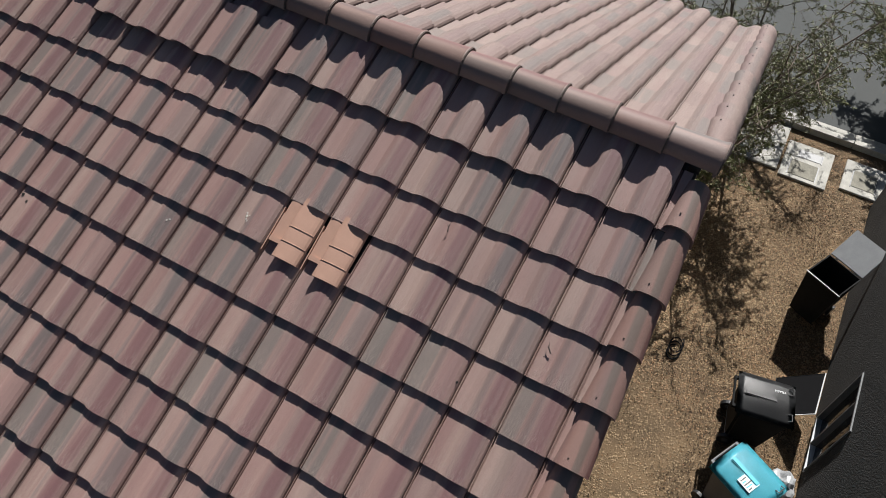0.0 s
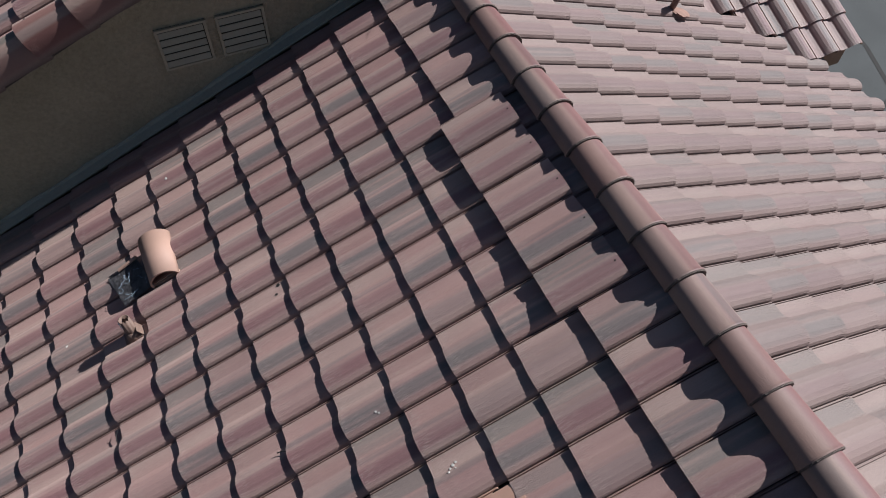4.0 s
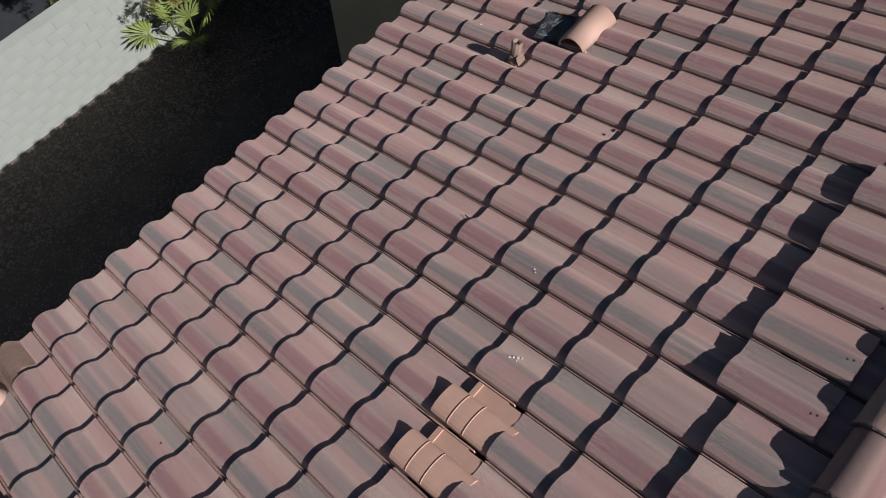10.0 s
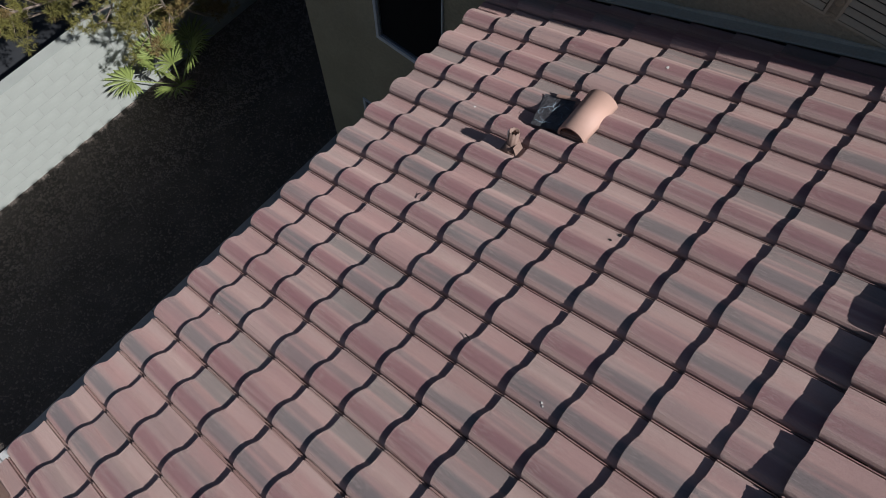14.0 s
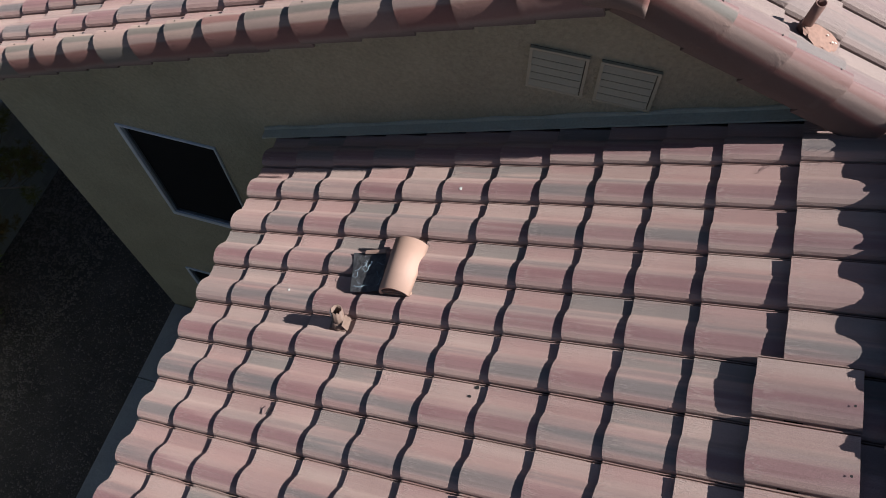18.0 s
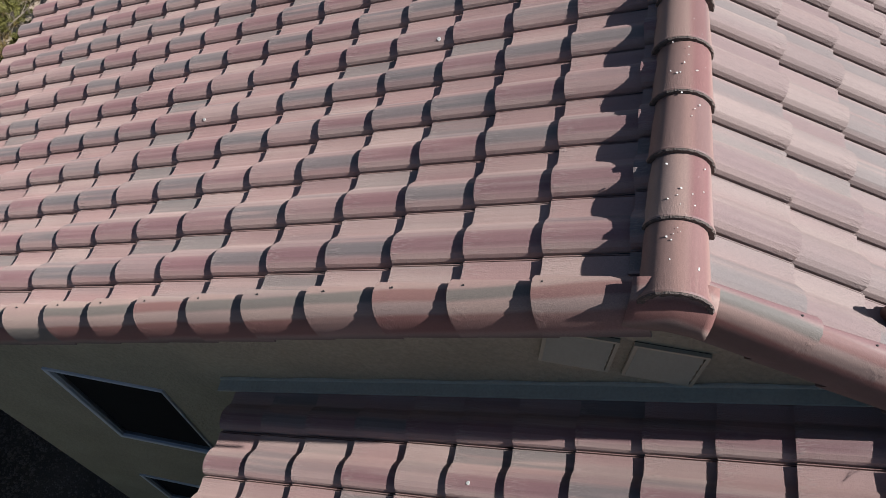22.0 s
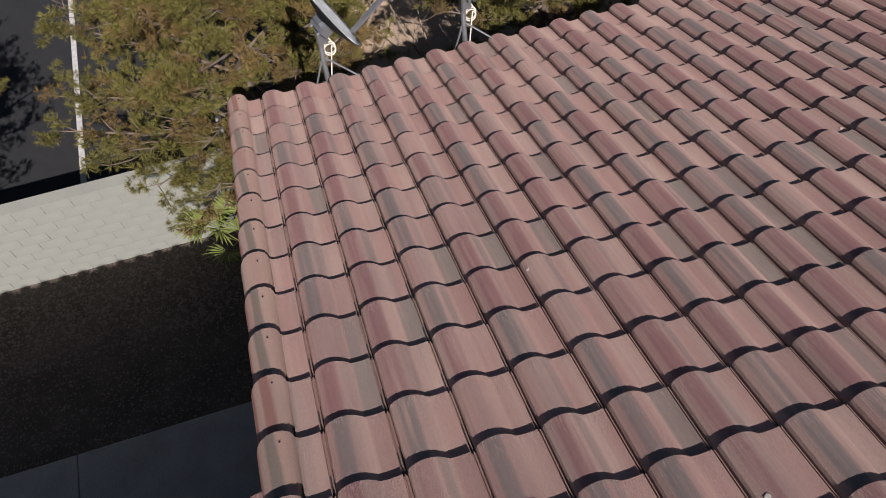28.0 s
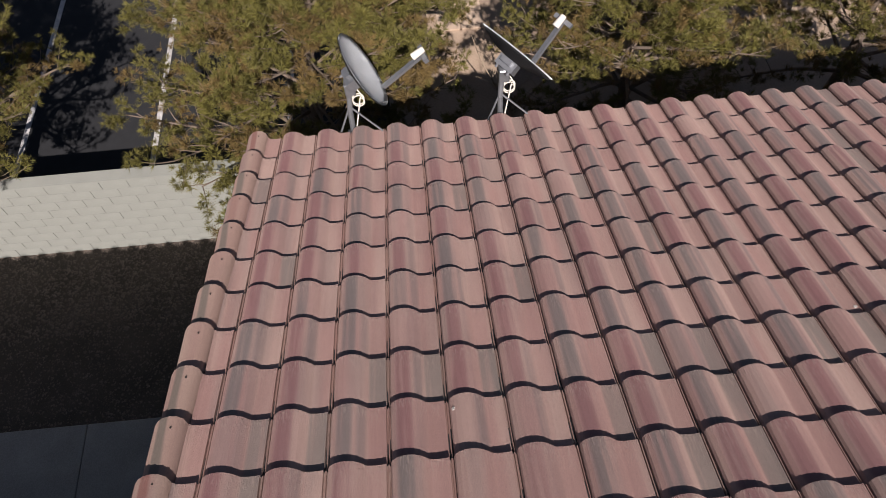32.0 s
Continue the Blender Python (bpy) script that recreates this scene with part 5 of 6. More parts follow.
for q in range(-8, 8):
    y0 = -5.36 + q * 1.5
    solid("kerb_stone", lambda bm: (prism(bm, [(12.30, 0), (12.72, 0), (12.72, 0.05), (12.50, 0.06), (12.44, 0.14), (12.30, 0.14)], y0 + 0.006, y0 + 1.494), bmesh.ops.bevel(bm, geom=bm.edges[:], offset=0.006, segments=1, affect="EDGES")), M_PALE, parent=kerb)


def utility_box(x0, x1, y0, y1, lids, label):
    u = thing("utility_box", Matrix.Translation((x0, y0, 0)), label, "utility cover", "utility covers")
    part("slab", (lambda bm: (box(bm, 0, x1 - x0, 0, y1 - y0, 0, 0.05), bmesh.ops.bevel(bm, geom=bm.edges[:], offset=0.012, segments=1, affect="EDGES"), bm)[2])(bmesh.new()), M_PALE, u)
    for a in lids:
        lid = part("cover", (lambda bm: (box(bm, *a, 0.05, 0.058), bmesh.ops.bevel(bm, geom=bm.edges[:], offset=0.004, segments=1, affect="EDGES"), bm)[2])(bmesh.new()), M_LID if a[1] - a[0] > 0.3 else M_BIN_G, u, "worn grey lid")
        for y in (a[2] - 0.02, a[3]):
            part("rim", (lambda bm: (box(bm, a[0] - 0.02, a[1] + 0.02, y, y + 0.02, 0.05, 0.056), bm)[1])(bmesh.new()), M_BIN_G, u)


utility_box(10.85, 11.90, -5.12, -4.25, ((0.10, 0.52, 0.22, 0.72), (0.64, 0.86, 0.20, 0.62)), "pale concrete utility slab with two worn lids by the kerb")
utility_box(10.95, 12.28, -4.20, -3.10, (), "plain pale concrete pad under the thin trees")
utility_box(11.05, 11.93, -6.10, -5.35, ((0.16, 0.62, 0.16, 0.58),), "pale concrete utility slab with one square lid")


# ---- wheeled bins ----
def wheelie_bin(m, lid_mat, label, words, body_mat):
    b = thing("wheeled_bin", m, label, "bin", "wheeled bins")

    def hull(bm):
        vs = []
        for z, hx, hy in ((0.05, 0.24, 0.24), (0.98, 0.30, 0.33)):
            vs.append([bm.verts.new((sx * hx, sy * hy, z)) for sx, sy in ((-1, -1), (1, -1), (1, 1), (-1, 1))])
        for q in range(4):
            r = (q + 1) % 4
            bm.faces.new((vs[0][q], vs[0][r], vs[1][r], vs[1][q]))
        bm.faces.new(vs[0][::-1])
        bm.faces.new(vs[1])
        bmesh.ops.bevel(bm, geom=bm.edges[:], offset=0.035, segments=2, affect="EDGES")

    part("body", (lambda bm: (hull(bm), bm)[1])(bmesh.new()), body_mat, b, smooth=False)

    def lid(bm):
        n = 8
        rows = []
        for i in range(n + 1):
            x = -0.33 + 0.66 * i / n
            rows.append([bm.verts.new((x, -0.37 + 0.76 * j / n, 1.0 + 0.055 * math.cos(math.pi * (i / n - 0.5)) * (0.55 + 0.45 * math.cos(math.pi * (j / n - 0.5))))) for j in range(n + 1)])
        for i in range(n):
            for j in range(n):
                bm.faces.new((rows[i][j], rows[i + 1][j], rows[i + 1][j + 1], rows[i][j + 1]))
        bmesh.ops.solidify(bm, geom=bm.faces[:], thickness=0.02)

    ld = part("lid", (lambda bm: (lid(bm), bm)[1])(bmesh.new()), lid_mat, b, smooth=True)
    part("ridge", (lambda bm: (box(bm, -0.035, 0.035, -0.12, 0.30, 1.045, 1.066), bmesh.ops.bevel(bm, geom=bm.edges[:], offset=0.012, segments=2, affect="EDGES"), bm)[2])(bmesh.new()), lid_mat, ld)
    for sx in (-0.2, 0.2):
        part("lid_grip", (lambda bm: (rods(bm, [(sx - 0.05, -0.28, 1.035), (sx - 0.05, -0.33, 1.055), (sx + 0.05, -0.33, 1.055), (sx + 0.05, -0.28, 1.035)], 0.008, 6), bm)[1])(bmesh.new()), M_BIN_K, ld)
    part("handle", (lambda bm: (rod(bm, (-0.22, 0.42, 0.98), (0.22, 0.42, 0.98), 0.016, 8), box(bm, -0.24, -0.20, 0.32, 0.43, 0.95, 1.0), box(bm, 0.20, 0.24, 0.32, 0.43, 0.95, 1.0), bm)[3])(bmesh.new()), body_mat, b)
    for sx in (-0.27, 0.27):
        w = part("wheel", (lambda bm: (rod(bm, (sx - 0.025, 0.24, 0.11), (sx + 0.025, 0.24, 0.11), 0.11, 18), bm)[1])(bmesh.new()), M_BIN_K, b)
        part("hub", (lambda bm: (rod(bm, (sx - 0.03, 0.24, 0.11), (sx + 0.03, 0.24, 0.11), 0.045, 12), bm)[1])(bmesh.new()), M_BIN_G, w)
    part("axle", (lambda bm: (rod(bm, (-0.27, 0.24, 0.11), (0.27, 0.24, 0.11), 0.012, 8), bm)[1])(bmesh.new()), M_GALV, b)
    if words:
        cu = bpy.data.curves.new("lettering", "FONT")
        cu.body, cu.size, cu.extrude, cu.align_x = words, 0.048, 0.002, "CENTER"
        tx = new("lettering", cu)
        cu.materials.append(M_LABEL)
        tx.parent = ld
        tx.matrix_basis = pose(0.17, -0.16, 1.052, 0, 7, 90)
    else:
        lb = part("label", (lambda bm: (box(bm, -0.17, 0.02, -0.13, 0.07, 1.050, 1.056), bm)[1])(bmesh.new()), M_LABEL, ld, "white paper label")
        for q in range(5):
            part("print_bar", (lambda bm: (box(bm, -0.15, -0.15 + 0.06 + 0.08 * ((q * 7) % 3) / 2, -0.11 + q * 0.034, -0.095 + q * 0.034, 1.056, 1.058), bm)[1])(bmesh.new()), M_BIN_B if q % 2 else M_BIN_G, lb)
    return b


wheelie_bin(pose(5.40, -5.02, 0, 0, 0, 10), M_BIN_K, "black plastic wheeled bin with closed lid on the gravel", "TRASH", M_BIN_D)
wheelie_bin(pose(4.20, -5.10, 0, 0, 0, -28), M_BIN_B, "wheeled bin with bright turquoise lid and white label", "", M_BIN_G)

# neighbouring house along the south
solid("wall_neighbour", lambda bm: wall_with_holes(bm, 1.0, 10.9, 0, 5.2, -6.20, -5.95, [(5.16, 6.10, 0.10, 1.50)]), M_STUCCO_N, "stucco wall of the neighbouring house, coloured dark for its shaded side", "wall", "structure")
# unseen overhang, added to throw shade on the wall below
solid("roof_neighbour", lambda bm: prism(bm, [(0.6, 5.2), (11.2, 5.2), (11.2, 5.35), (0.6, 5.35)], -12.0, -5.75), M_BOARD, "unseen eave of the neighbouring house, added to shade its wall", "roof", "structure")
nw = thing("window_3", Matrix.Translation((5.16, -5.95, 0.10)), "dark sliding window with thin white frame in the neighbour's wall", "window")
nw["kind"] = "structure"
for nm, a in (("sill", (0, 0.94, 0, 0.03)), ("head", (0, 0.94, 1.37, 1.40)), ("jamb", (0, 0.03, 0.03, 1.37)), ("jamb", (0.91, 0.94, 0.03, 1.37)), ("mullion", (0.45, 0.48, 0.03, 1.37))):
    part(nm, (lambda bm: (box(bm, a[0], a[1], -0.10, 0.02, a[2], a[3]), bm)[1])(bmesh.new()), M_FRAME if nm == "sill" else M_BIN_G, nw)
part("pane", (lambda bm: (box(bm, 0.03, 0.91, -0.07, -0.06, 0.03, 1.37), bm)[1])(bmesh.new()), M_GLASS, nw)

# bin, screen and clutter in the side yard
def open_bin(m):
    """A black bin whose lid is thrown back against the wall."""
    b = thing("wheeled_bin", m, "black wheeled bin with its grey lid thrown open", "bin", "wheeled bins")

    def shell(bm):
        rings = []
        for z, hx, hy in ((0.05, 0.24, 0.24), (1.0, 0.31, 0.33), (1.0, 0.29, 0.31), (0.08, 0.22, 0.22)):
            rings.append([bm.verts.new((sx * hx, sy * hy, z)) for sx, sy in ((-1, -1), (1, -1), (1, 1), (-1, 1))])
        for lo, hi in zip(rings, rings[1:]):
            for q in range(4):
                r = (q + 1) % 4
                bm.faces.new((lo[q], lo[r], hi[r], hi[q]))
        bm.faces.new(rings[0][::-1])
        bm.faces.new(rings[3])

    part("body", (lambda bm: (shell(bm), bm)[1])(bmesh.new()), M_BIN_D, b)
    lid = part("lid", (lambda bm: (box(bm, 0, 0.60, -0.33, 0.33, 0, 0.022, pose(0.33, 0, 1.0, 0, -26, 0)), bmesh.ops.bevel(bm, geom=bm.edges[:], offset=0.008, segments=2, affect="EDGES"), bm)[2])(bmesh.new()), M_LID_G, b, "smooth grey lid")
    part("rim", (lambda bm: (rods(bm, [(-0.32, -0.34, 1.0), (-0.32, 0.34, 1.0)], 0.010, 6), bm)[1])(bmesh.new()), M_WHITE, b, "pale worn rim")
    for sy in (-0.27, 0.27):
        part("wheel", (lambda bm: (rod(bm, (0.24, sy - 0.025, 0.11), (0.24, sy + 0.025, 0.11), 0.11, 18), bm)[1])(bmesh.new()), M_BIN_K, b)
    part("handle", (lambda bm: (rod(bm, (0.40, -0.2, 0.97), (0.40, 0.2, 0.97), 0.014, 8), box(bm, 0.30, 0.41, -0.22, -0.18, 0.95, 0.99), box(bm, 0.30, 0.41, 0.18, 0.22, 0.95, 0.99), bm)[3])(bmesh.new()), M_BIN_K, b)


open_bin(pose(8.02, -5.42, 0, 0, 0, -26) @ Matrix.Diagonal((0.88, 0.88, 1.0, 1)))
sc = thing("window_screen", Matrix.Translation((6.14, -5.52, 0.0)), "black insect screen with thin white edges leaning on the wall", "screen")
sm_ = pose(0, 0, 0.325, -51.8, 0, 0)
for a in ((-0.365, 0.365, -0.388, -0.376, M_WHITE), (-0.365, 0.365, 0.382, 0.388, M_BIN_K), (-0.365, -0.355, -0.376, 0.382, M_WHITE), (0.360, 0.365, -0.376, 0.382, M_BIN_K)):
    part("frame", (lambda bm: (box(bm, *a[:4], -0.006, 0.006, sm_), bm)[1])(bmesh.new()), a[4], sc)
part("mesh", (lambda bm: (box(bm, -0.355, 0.360, -0.376, 0.382, -0.002, 0.002, sm_), bm)[1])(bmesh.new()), M_SCREEN, sc)
solid("hose", lambda bm: rods(bm, [(6.13 + 0.16 * math.cos(a * 0.42) + 0.004 * a, -3.75 + 0.10 * math.sin(a * 0.42), 0.02 + 0.0012 * a) for a in range(44)], 0.011, 6), M_SCREEN, "coil of black garden hose on the gravel", "hose")


def bag_shape(bm):
    bmesh.ops.create_icosphere(bm, subdivisions=3, radius=0.17)
    for v in bm.verts:
        k = 1 + 0.35 * noise.noise(v.co * 9)
        v.co = Vector((v.co.x * 1.3, v.co.y, max(v.co.z, -0.1) * 0.9 + 0.1)) * k


bg = solid("crumpled_bag", bag_shape, M_LABEL_G, "crumpled grey plastic bag beside the bins", "bag")
bg.location = (4.85, -5.72, 0.0)


# ---- trees ----
def unit(v):
    return v / np.maximum(np.linalg.norm(v, axis=-1, keepdims=True), 1e-6)


def blades(name, roots, ways, count, length, width, spread, seed, material, parent, label=""):
    """Thin blades in tufts: count blades at each root, fanned round its direction."""
    r = np.random.RandomState(seed)
    k = len(roots)
    p = np.repeat(roots, count, axis=0)
    d = unit(np.repeat(ways, count, axis=0) + spread * r.normal(size=(k * count, 3)))
    ln = length * (0.65 + 0.6 * r.rand(k * count, 1))
    side = unit(np.cross(d, r.normal(size=d.shape))) * width / 2
    mid = p + d * ln * 0.45
    v = np.stack([p, mid + side, p + d * ln, mid - side], axis=1).reshape(-1, 3)
    n = k * count
    me = bpy.data.meshes.new(name)
    me.vertices.add(4 * n)
    me.vertices.foreach_set("co", v.ravel())
    me.loops.add(4 * n)
    me.loops.foreach_set("vertex_index", np.arange(4 * n, dtype=np.int32))
    me.polygons.add(n)
    me.polygons.foreach_set("loop_start", np.arange(0, 4 * n, 4, dtype=np.int32))
    me.update(calc_edges=True)
    me.materials.append(material)
    ob = new(name, me)
    ob.parent = parent
    return tagged(ob, label, kind="stuff")


def taper(bm, pts, r0, r1, seg=6):
    n = len(pts) - 1
    for q, (a, b) in enumerate(zip(pts, pts[1:])):
        rod(bm, a, b, r0 + (r1 - r0) * q / n, seg, r0 + (r1 - r0) * (q + 1) / n)


def bent(r, start, way, length, steps, wander, rise=0.0):
    """A wandering line of points from start."""
    pts, d = [Vector(start)], Vector(way).normalized()
    for _ in range(steps):
        d = (d + Vector((r.uniform(-1, 1), r.uniform(-1, 1), r.uniform(-1, 1))) * wander + Vector((0, 0, rise))).normalized()
        pts.append(pts[-1] + d * (length / steps))
    return pts


def pine(x, y, height, low, reach, seed, limbs, shoots, tufts, dry, label):
    r = random.Random(seed)
    t = thing("pine_tree", Matrix.Translation((x, y, 0)), label, "tree", "pines by the yard wall")
    stem = bent(r, (0, 0, -0.05), (0.04, 0.02, 1), height * 0.93, 8, 0.05)
    part("trunk", (lambda bm: (taper(bm, stem, 0.13, 0.03, 9), bm)[1])(bmesh.new()), M_BARK, t, "rough grey-brown bark")
    live, brown, twig_bm = [], [], bmesh.new()
    for q in range(limbs):
        f = (q + 0.5) / limbs
        z = low + (height * 0.93 - low) * f
        a = q * 2.399 + r.uniform(-0.3, 0.3)
        out = reach * (1 - 0.62 * f ** 2.2) * r.uniform(0.72, 1.08)
        base = stem[min(8, int(z / (height * 0.93) * 8))].copy()
        base.z = z
        pts = bent(r, base, (math.cos(a), math.sin(a), 0.10 + 0.45 * f), out, 6, 0.13, 0.03)
        part("limb", (lambda bm: (taper(bm, pts, 0.034 * (1.25 - f), 0.008, 5), bm)[1])(bmesh.new()), M_BARK, t)
        for s in range(shoots):
            u = 0.30 + 0.70 * (s + r.random()) / shoots
            k = min(5, int(u * 6))
            p = pts[k].lerp(pts[k + 1], u * 6 - k)
            sa = a + r.choice((-1, 1)) * r.uniform(0.3, 1.3)
            sp = bent(r, p, (math.cos(sa), math.sin(sa), r.uniform(0.0, 0.5)), r.uniform(0.30, 0.62), 4, 0.22, 0.06)
            taper(twig_bm, sp, 0.008, 0.003, 3)
            if r.random() < 0.10:
                continue
            into = brown if r.random() < dry else live
            for w in range(tufts):
                g = 0.25 + 0.75 * r.random()
                j = min(3, int(g * 4))
                o = sp[j].lerp(sp[j + 1], g * 4 - j)
                d = Vector((math.cos(sa) * 0.5 + r.uniform(-0.8, 0.8), math.sin(sa) * 0.5 + r.uniform(-0.8, 0.8), r.uniform(0.1, 1.0))).normalized()
                into.append((*(o + d * r.uniform(0.0, 0.13)), *d))
    tagged(part("twig_mass", twig_bm, M_BARK, t, "thin grey-brown twigs"), kind="stuff")
    for pack, nm, mat, lb in ((live, "crown", M_NEEDLE, "olive-green needles in tufts"), (brown, "dry_needles", M_NEEDLE_Y, "yellow-brown dry needles")):
        if pack:
            v = np.array(pack)
            blades(nm, v[:, :3], v[:, 3:], 22, 0.090, 0.0065, 0.60, seed, mat, t, lb)
    return t


pine(-8.00, 2.25, 4.45, 1.1, 2.7, 3, 66, 15, 18, 0.24, "bushy olive-green pine with upturned needle tufts behind the yard wall")
pine(-8.3, 7.2, 3.9, 1.2, 2.0, 9, 44, 12, 15, 0.28, "thin half-dry pine with pale bare twigs over dry soil")
# added so that its shadow darkens the ground beyond the pool
pine(-10.4, 8.4, 4.7, 1.2, 2.3, 27, 60, 11, 13, 0.2, "dense olive-green pine added to shade the ground by the pool")
pine(-11.3, 4.1, 2.9, 0.7, 1.15, 33, 40, 11, 13, 0.2, "low olive-green pine at the edge of the pool")
pine(-8.3, 10.6, 4.1, 1.3, 2.2, 21, 40, 12, 14, 0.35, "olive-green pine with brown patches behind the house")
pine(-8.25, -3.0, 4.8, 1.5, 1.85, 14, 44, 12, 15, 0.2, "rounded olive-green pine behind the yard wall")
# added for its shadow on the lot; the tree itself stays mostly out of view
pine(-9.1, -4.4, 5.4, 1.7, 2.3, 17, 44, 11, 12, 0.2, "tall olive-green pine added to shade the parking lot")
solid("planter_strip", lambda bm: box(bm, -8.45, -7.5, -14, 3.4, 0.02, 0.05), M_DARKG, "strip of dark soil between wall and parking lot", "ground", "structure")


def bare_limbs(x, y, seed, label):
    """A dead shrub: forked bare stems."""
    r = random.Random(seed)
    t = thing("dead_shrub", Matrix.Translation((x, y, 0)), label, "shrub")
    for q in range(7):
        a = r.uniform(0, 6.28)
        pts = bent(r, (0, 0, 0), (math.cos(a) * 0.5, math.sin(a) * 0.5, 1), r.uniform(1.2, 2.2), 6, 0.16)
        limb = part("limb", (lambda bm: (taper(bm, pts, 0.02, 0.006, 5), bm)[1])(bmesh.new()), M_TWIG, t)
        bm = bmesh.new()
        for s in range(7):
            p = pts[r.randint(2, 5)]
            taper(bm, bent(r, p, (r.uniform(-1, 1), r.uniform(-1, 1), 0.6), r.uniform(0.3, 0.7), 4, 0.25), 0.006, 0.002, 3)
        tagged(part("twig_mass", bm, M_TWIG, limb), kind="stuff")


bare_limbs(-9.0, 8.6, 5, "dead grey shrub with bare forked stems")
bare_limbs(-9.3, 5.6, 8, "leafless pale shrub on dry soil")


# ---- fan palms ----
def palm(x, y, stem, fronds, radius, seed, label):
    r = random.Random(seed)
    t = thing("fan_palm", Matrix.Translation((x, y, 0)), label, "palm", "fan palms")

    def husk(bm):
        rod(bm, (0, 0, -0.05), (0, 0, stem), 0.11, 10, 0.08)
        for q in range(26):
            a, z = q * 2.4, stem * (q + 0.5) / 26
            rod(bm, (0.08 * math.cos(a), 0.08 * math.sin(a), z), (0.16 * math.cos(a), 0.16 * math.sin(a), z + 0.10), 0.02, 4, 0.008)
    part("trunk", (lambda bm: (husk(bm), bm)[1])(bmesh.new()), M_BARK, t, "shaggy brown stem")
    for q in range(fronds):
        a = q * 2.399
        lean = 0.15 + 1.0 * (q / fronds)
        tip = Vector((math.cos(a) * math.sin(lean), math.sin(a) * math.sin(lean), math.cos(lean)))
        ln = r.uniform(0.45, 0.75) * radius / 0.42
        hub = Vector((0, 0, stem)) + tip * ln
        fr = part("frond", bmesh.new(), M_PALM, t, "green fan leaf")
        bm = bmesh.new()
        out = (tip + Vector((0, 0, -0.35))).normalized()
        side = out.cross(Vector((0, 0, 1))).normalized()
        up = side.cross(out).normalized()
        for b in range(25):
            g = -1.95 + 3.9 * b / 24
            d = (out * math.cos(g) + side * math.sin(g) + up * (0.10 + 0.12 * (b % 2))).normalized()
            w = d.cross(up).normalized()
            rr = radius * (1.0 - 0.16 * abs(g)) * r.uniform(0.92, 1.08)
            root, mid, far = hub, hub + d * rr * 0.6, hub + d * rr - Vector((0, 0, 0.12 * rr))
            vs = [bm.verts.new(v) for v in (root, mid + w * 0.022, far, mid - w * 0.022, mid + up * 0.012)]
            bm.faces.new((vs[0], vs[1], vs[4]))
            bm.faces.new((vs[1], vs[2], vs[4]))
            bm.faces.new((vs[2], vs[3], vs[4]))
            bm.faces.new((vs[3], vs[0], vs[4]))
        bm.to_mesh(fr.data)
        bm.free()
        part("leaf_stalk", (lambda bm: (rod(bm, (0, 0, stem - 0.04), hub, 0.012, 5, 0.008), bm)[1])(bmesh.new()), M_PALM, fr)
    return t


palm(-6.6, 1.66, 0.34, 8, 0.46, 4, "young green fan palm in front of the block wall")
palm(8.75, 2.55, 2.5, 11, 0.32, 6, "green fan palm beside the street-side eave")


# ---- thin trees on the street side ----
def thin_tree(x, y, height, reach, stems, seed, leaf_count, lean, label):
    r = random.Random(seed)
    t = thing("thin_tree", Matrix.Translation((x, y, 0)), label, "tree", "thin trees by the street")
    leaf, twig_bm = [], bmesh.new()
    for q in range(stems):
        a = q * 2.399 + r.uniform(-0.3, 0.3)
        way = Vector((math.cos(a) * 0.55 + lean[0], math.sin(a) * 0.55 + lean[1], 1.0))
        pts = bent(r, (0.08 * math.cos(a), 0.08 * math.sin(a), -0.03), way, height * r.uniform(0.8, 1.15), 8, 0.12)
        limb = part("stem", (lambda bm: (taper(bm, pts, 0.038, 0.008, 6), bm)[1])(bmesh.new()), M_BARK, t)
        for s in range(15):
            k = r.randint(2, 7)
            sa = r.uniform(0, 6.28)
            sp = bent(r, pts[k], (math.cos(sa), math.sin(sa), r.uniform(-0.1, 0.5)), reach * r.uniform(0.35, 0.9), 6, 0.20, -0.05)
            taper(twig_bm, sp, 0.010, 0.004, 4)
            for _ in range(8):
                j = r.randint(1, 5)
                tp = bent(r, sp[j], (r.uniform(-1, 1), r.uniform(-1, 1), r.uniform(-0.6, 0.4)), r.uniform(0.25, 0.6), 4, 0.2, -0.08)
                taper(twig_bm, tp, 0.005, 0.002, 3)
                for _ in range(leaf_count):
                    g = r.random() * 4
                    j2 = min(3, int(g))
                    o = tp[j2].lerp(tp[j2 + 1], g - j2)
                    leaf.append((*o, r.uniform(-1, 1), r.uniform(-1, 1), r.uniform(-1.0, 0.5)))
    tagged(part("twig_mass", twig_bm, M_BARK, t, "thin grey twigs"), kind="stuff")
    v = np.array(leaf)
    blades("crown", v[:, :3], v[:, 3:], 3, 0.070, 0.014, 0.6, seed, M_LEAF, t, "sparse narrow olive leaves")
    return t


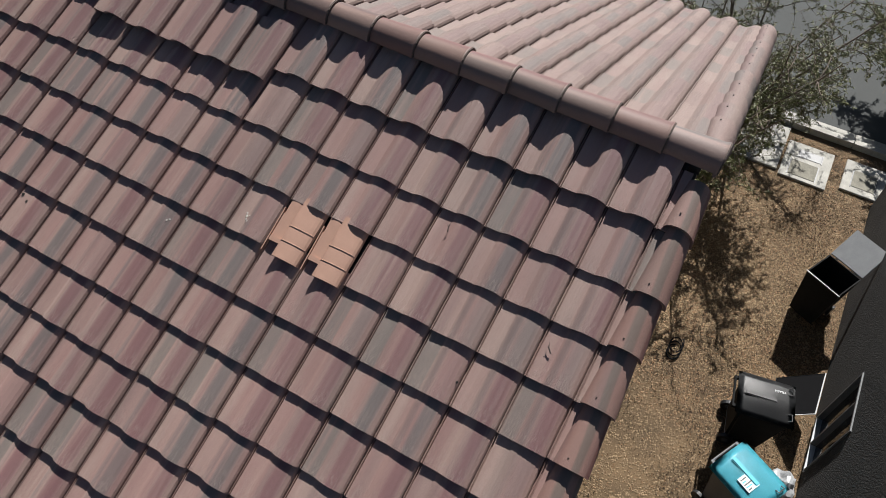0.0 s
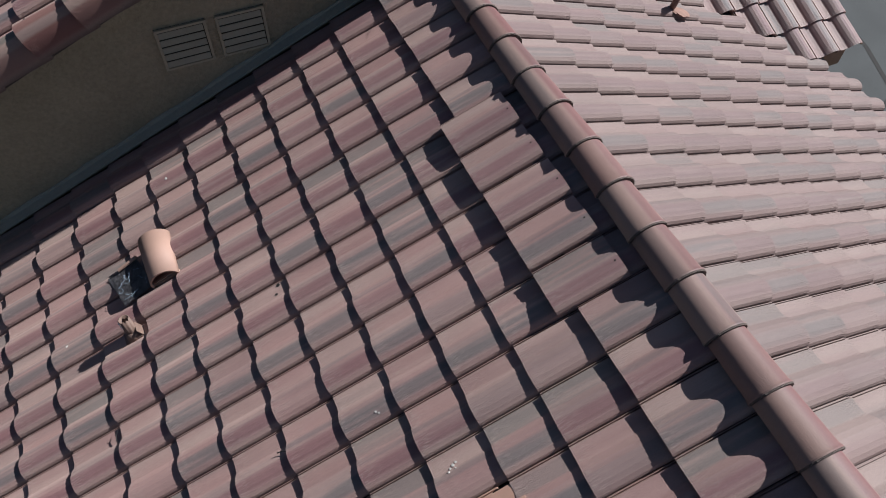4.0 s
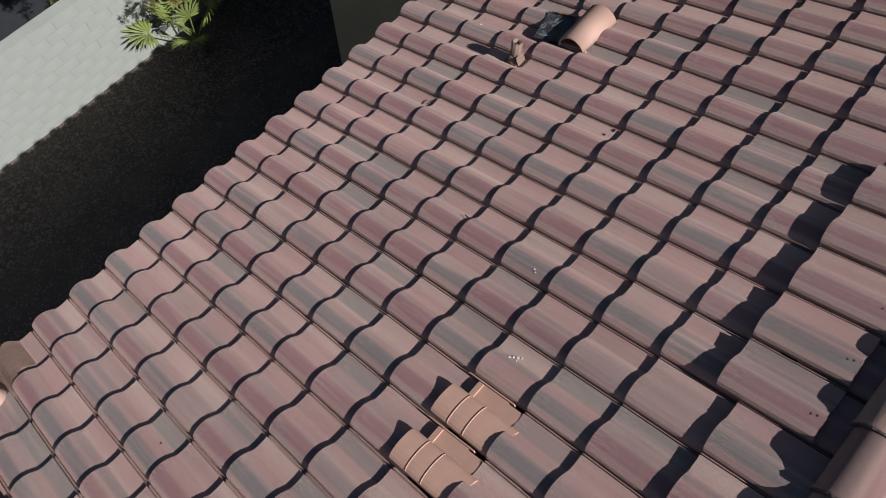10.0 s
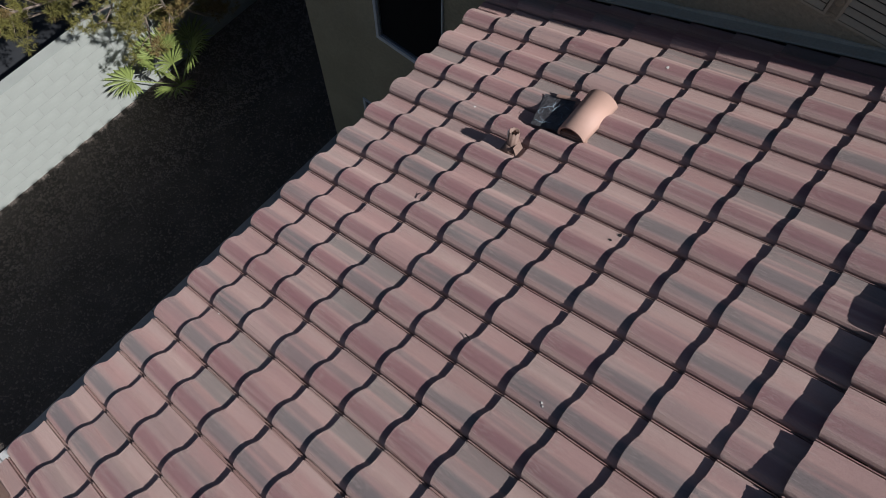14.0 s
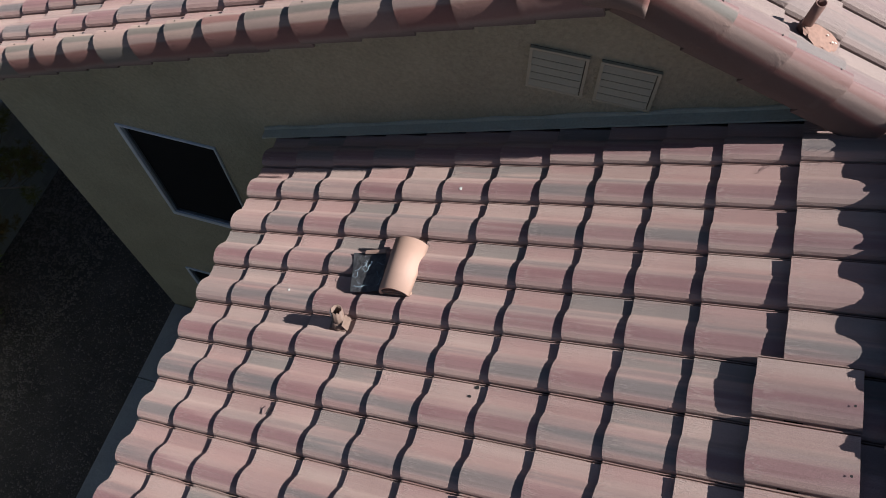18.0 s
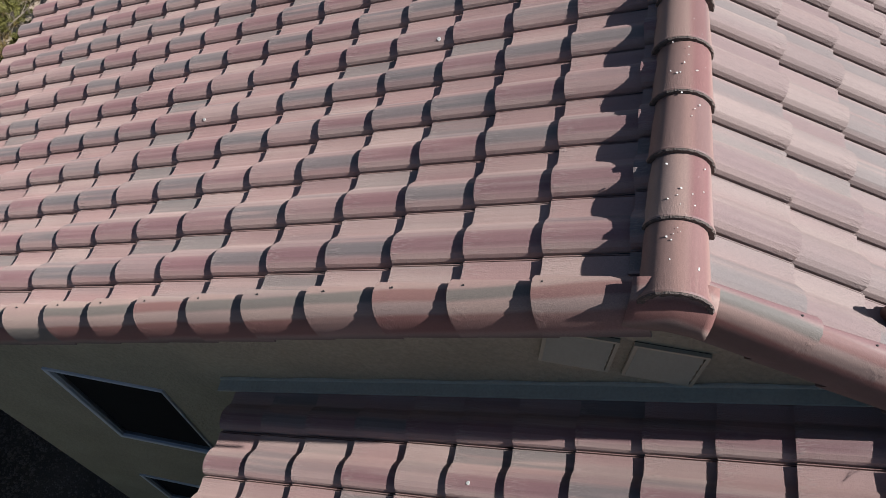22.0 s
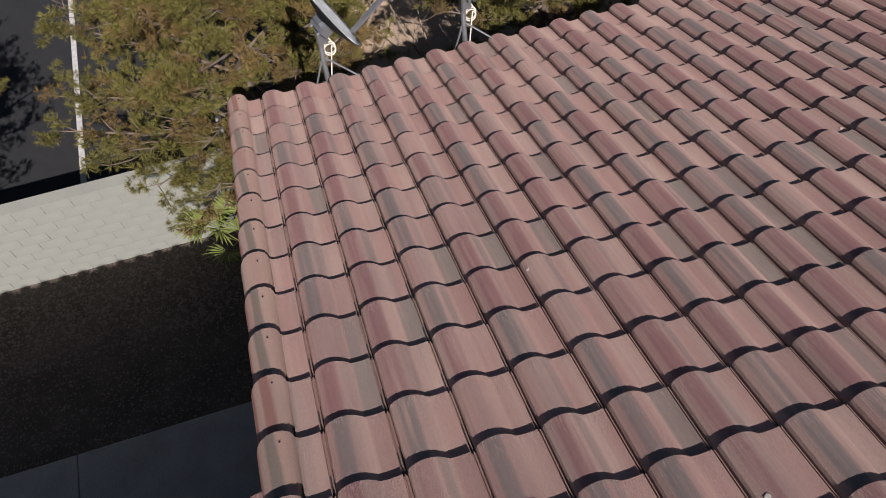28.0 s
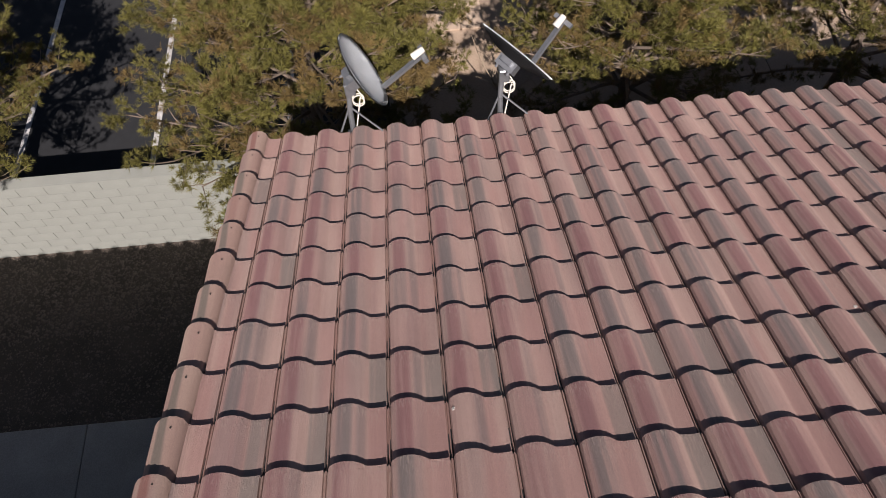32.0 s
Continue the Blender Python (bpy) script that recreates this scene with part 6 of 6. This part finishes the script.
thin_tree(9.7, -2.35, 3.3, 1.15, 11, 31, 14, (-0.10, -0.10), "sparse thin-stemmed tree with narrow olive leaves by the kerb")
thin_tree(11.75, -2.9, 3.6, 1.2, 9, 37, 8, (0.08, -0.05), "almost leafless thin-stemmed tree at the kerb")
thin_tree(13.5, -7.2, 3.0, 1.1, 11, 47, 36, (0.35, 0.45), "leafy dark olive tree leaning over the street")

# ---- leaf litter on the side yard ----
rl = np.random.RandomState(12)
spots = np.c_[rl.uniform(2.5, 12.0, 6500), -2.8 - 3.0 * rl.rand(6500) ** 1.8, np.full(6500, 0.02)]
keep = np.sin(spots[:, 0] * 2.1) + np.sin(spots[:, 1] * 3.3 + spots[:, 0]) + rl.normal(0, 0.8, 6500) > -0.2
M_LITTER = plain("dry_leaf", (0.25, 0.12, 0.05), 0.8, vary=0.5, scale=4)
litter = new("leaf_litter")
tagged(litter, "dry brown fallen leaves on the gravel", "leaves", kind="stuff")
# dark flecks: some litter, and the shade of trees and bins painted as colour
M_SHADE_MULCH = plain("shade_dark_mulch", (0.055, 0.038, 0.024), 0.9, vary=0.5, scale=9)
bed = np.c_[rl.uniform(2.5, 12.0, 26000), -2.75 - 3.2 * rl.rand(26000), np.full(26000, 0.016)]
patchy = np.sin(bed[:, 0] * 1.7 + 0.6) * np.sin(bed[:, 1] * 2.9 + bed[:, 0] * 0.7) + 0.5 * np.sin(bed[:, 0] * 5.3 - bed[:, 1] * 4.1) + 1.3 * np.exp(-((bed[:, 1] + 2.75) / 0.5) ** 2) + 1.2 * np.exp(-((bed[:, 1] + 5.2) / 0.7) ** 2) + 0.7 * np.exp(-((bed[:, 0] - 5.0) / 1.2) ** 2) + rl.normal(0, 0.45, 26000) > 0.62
shade_mulch = new("shade_mulch")
tagged(shade_mulch, "dark flecks for leaf litter and for the tree and bin shade on the gravel", "leaves", kind="stuff")
blades("shade_mulch_layer", bed[patchy], np.c_[rl.normal(size=(patchy.sum(), 2)), np.full(patchy.sum(), 0.10)], 4, 0.020, 0.009, 0.6, 15, M_SHADE_MULCH, shade_mulch)
blades("leaf_layer", spots[keep], np.c_[rl.normal(size=(keep.sum(), 2)), np.full(keep.sum(), 0.12)], 2, 0.026, 0.010, 0.25, 12, M_LITTER, litter)
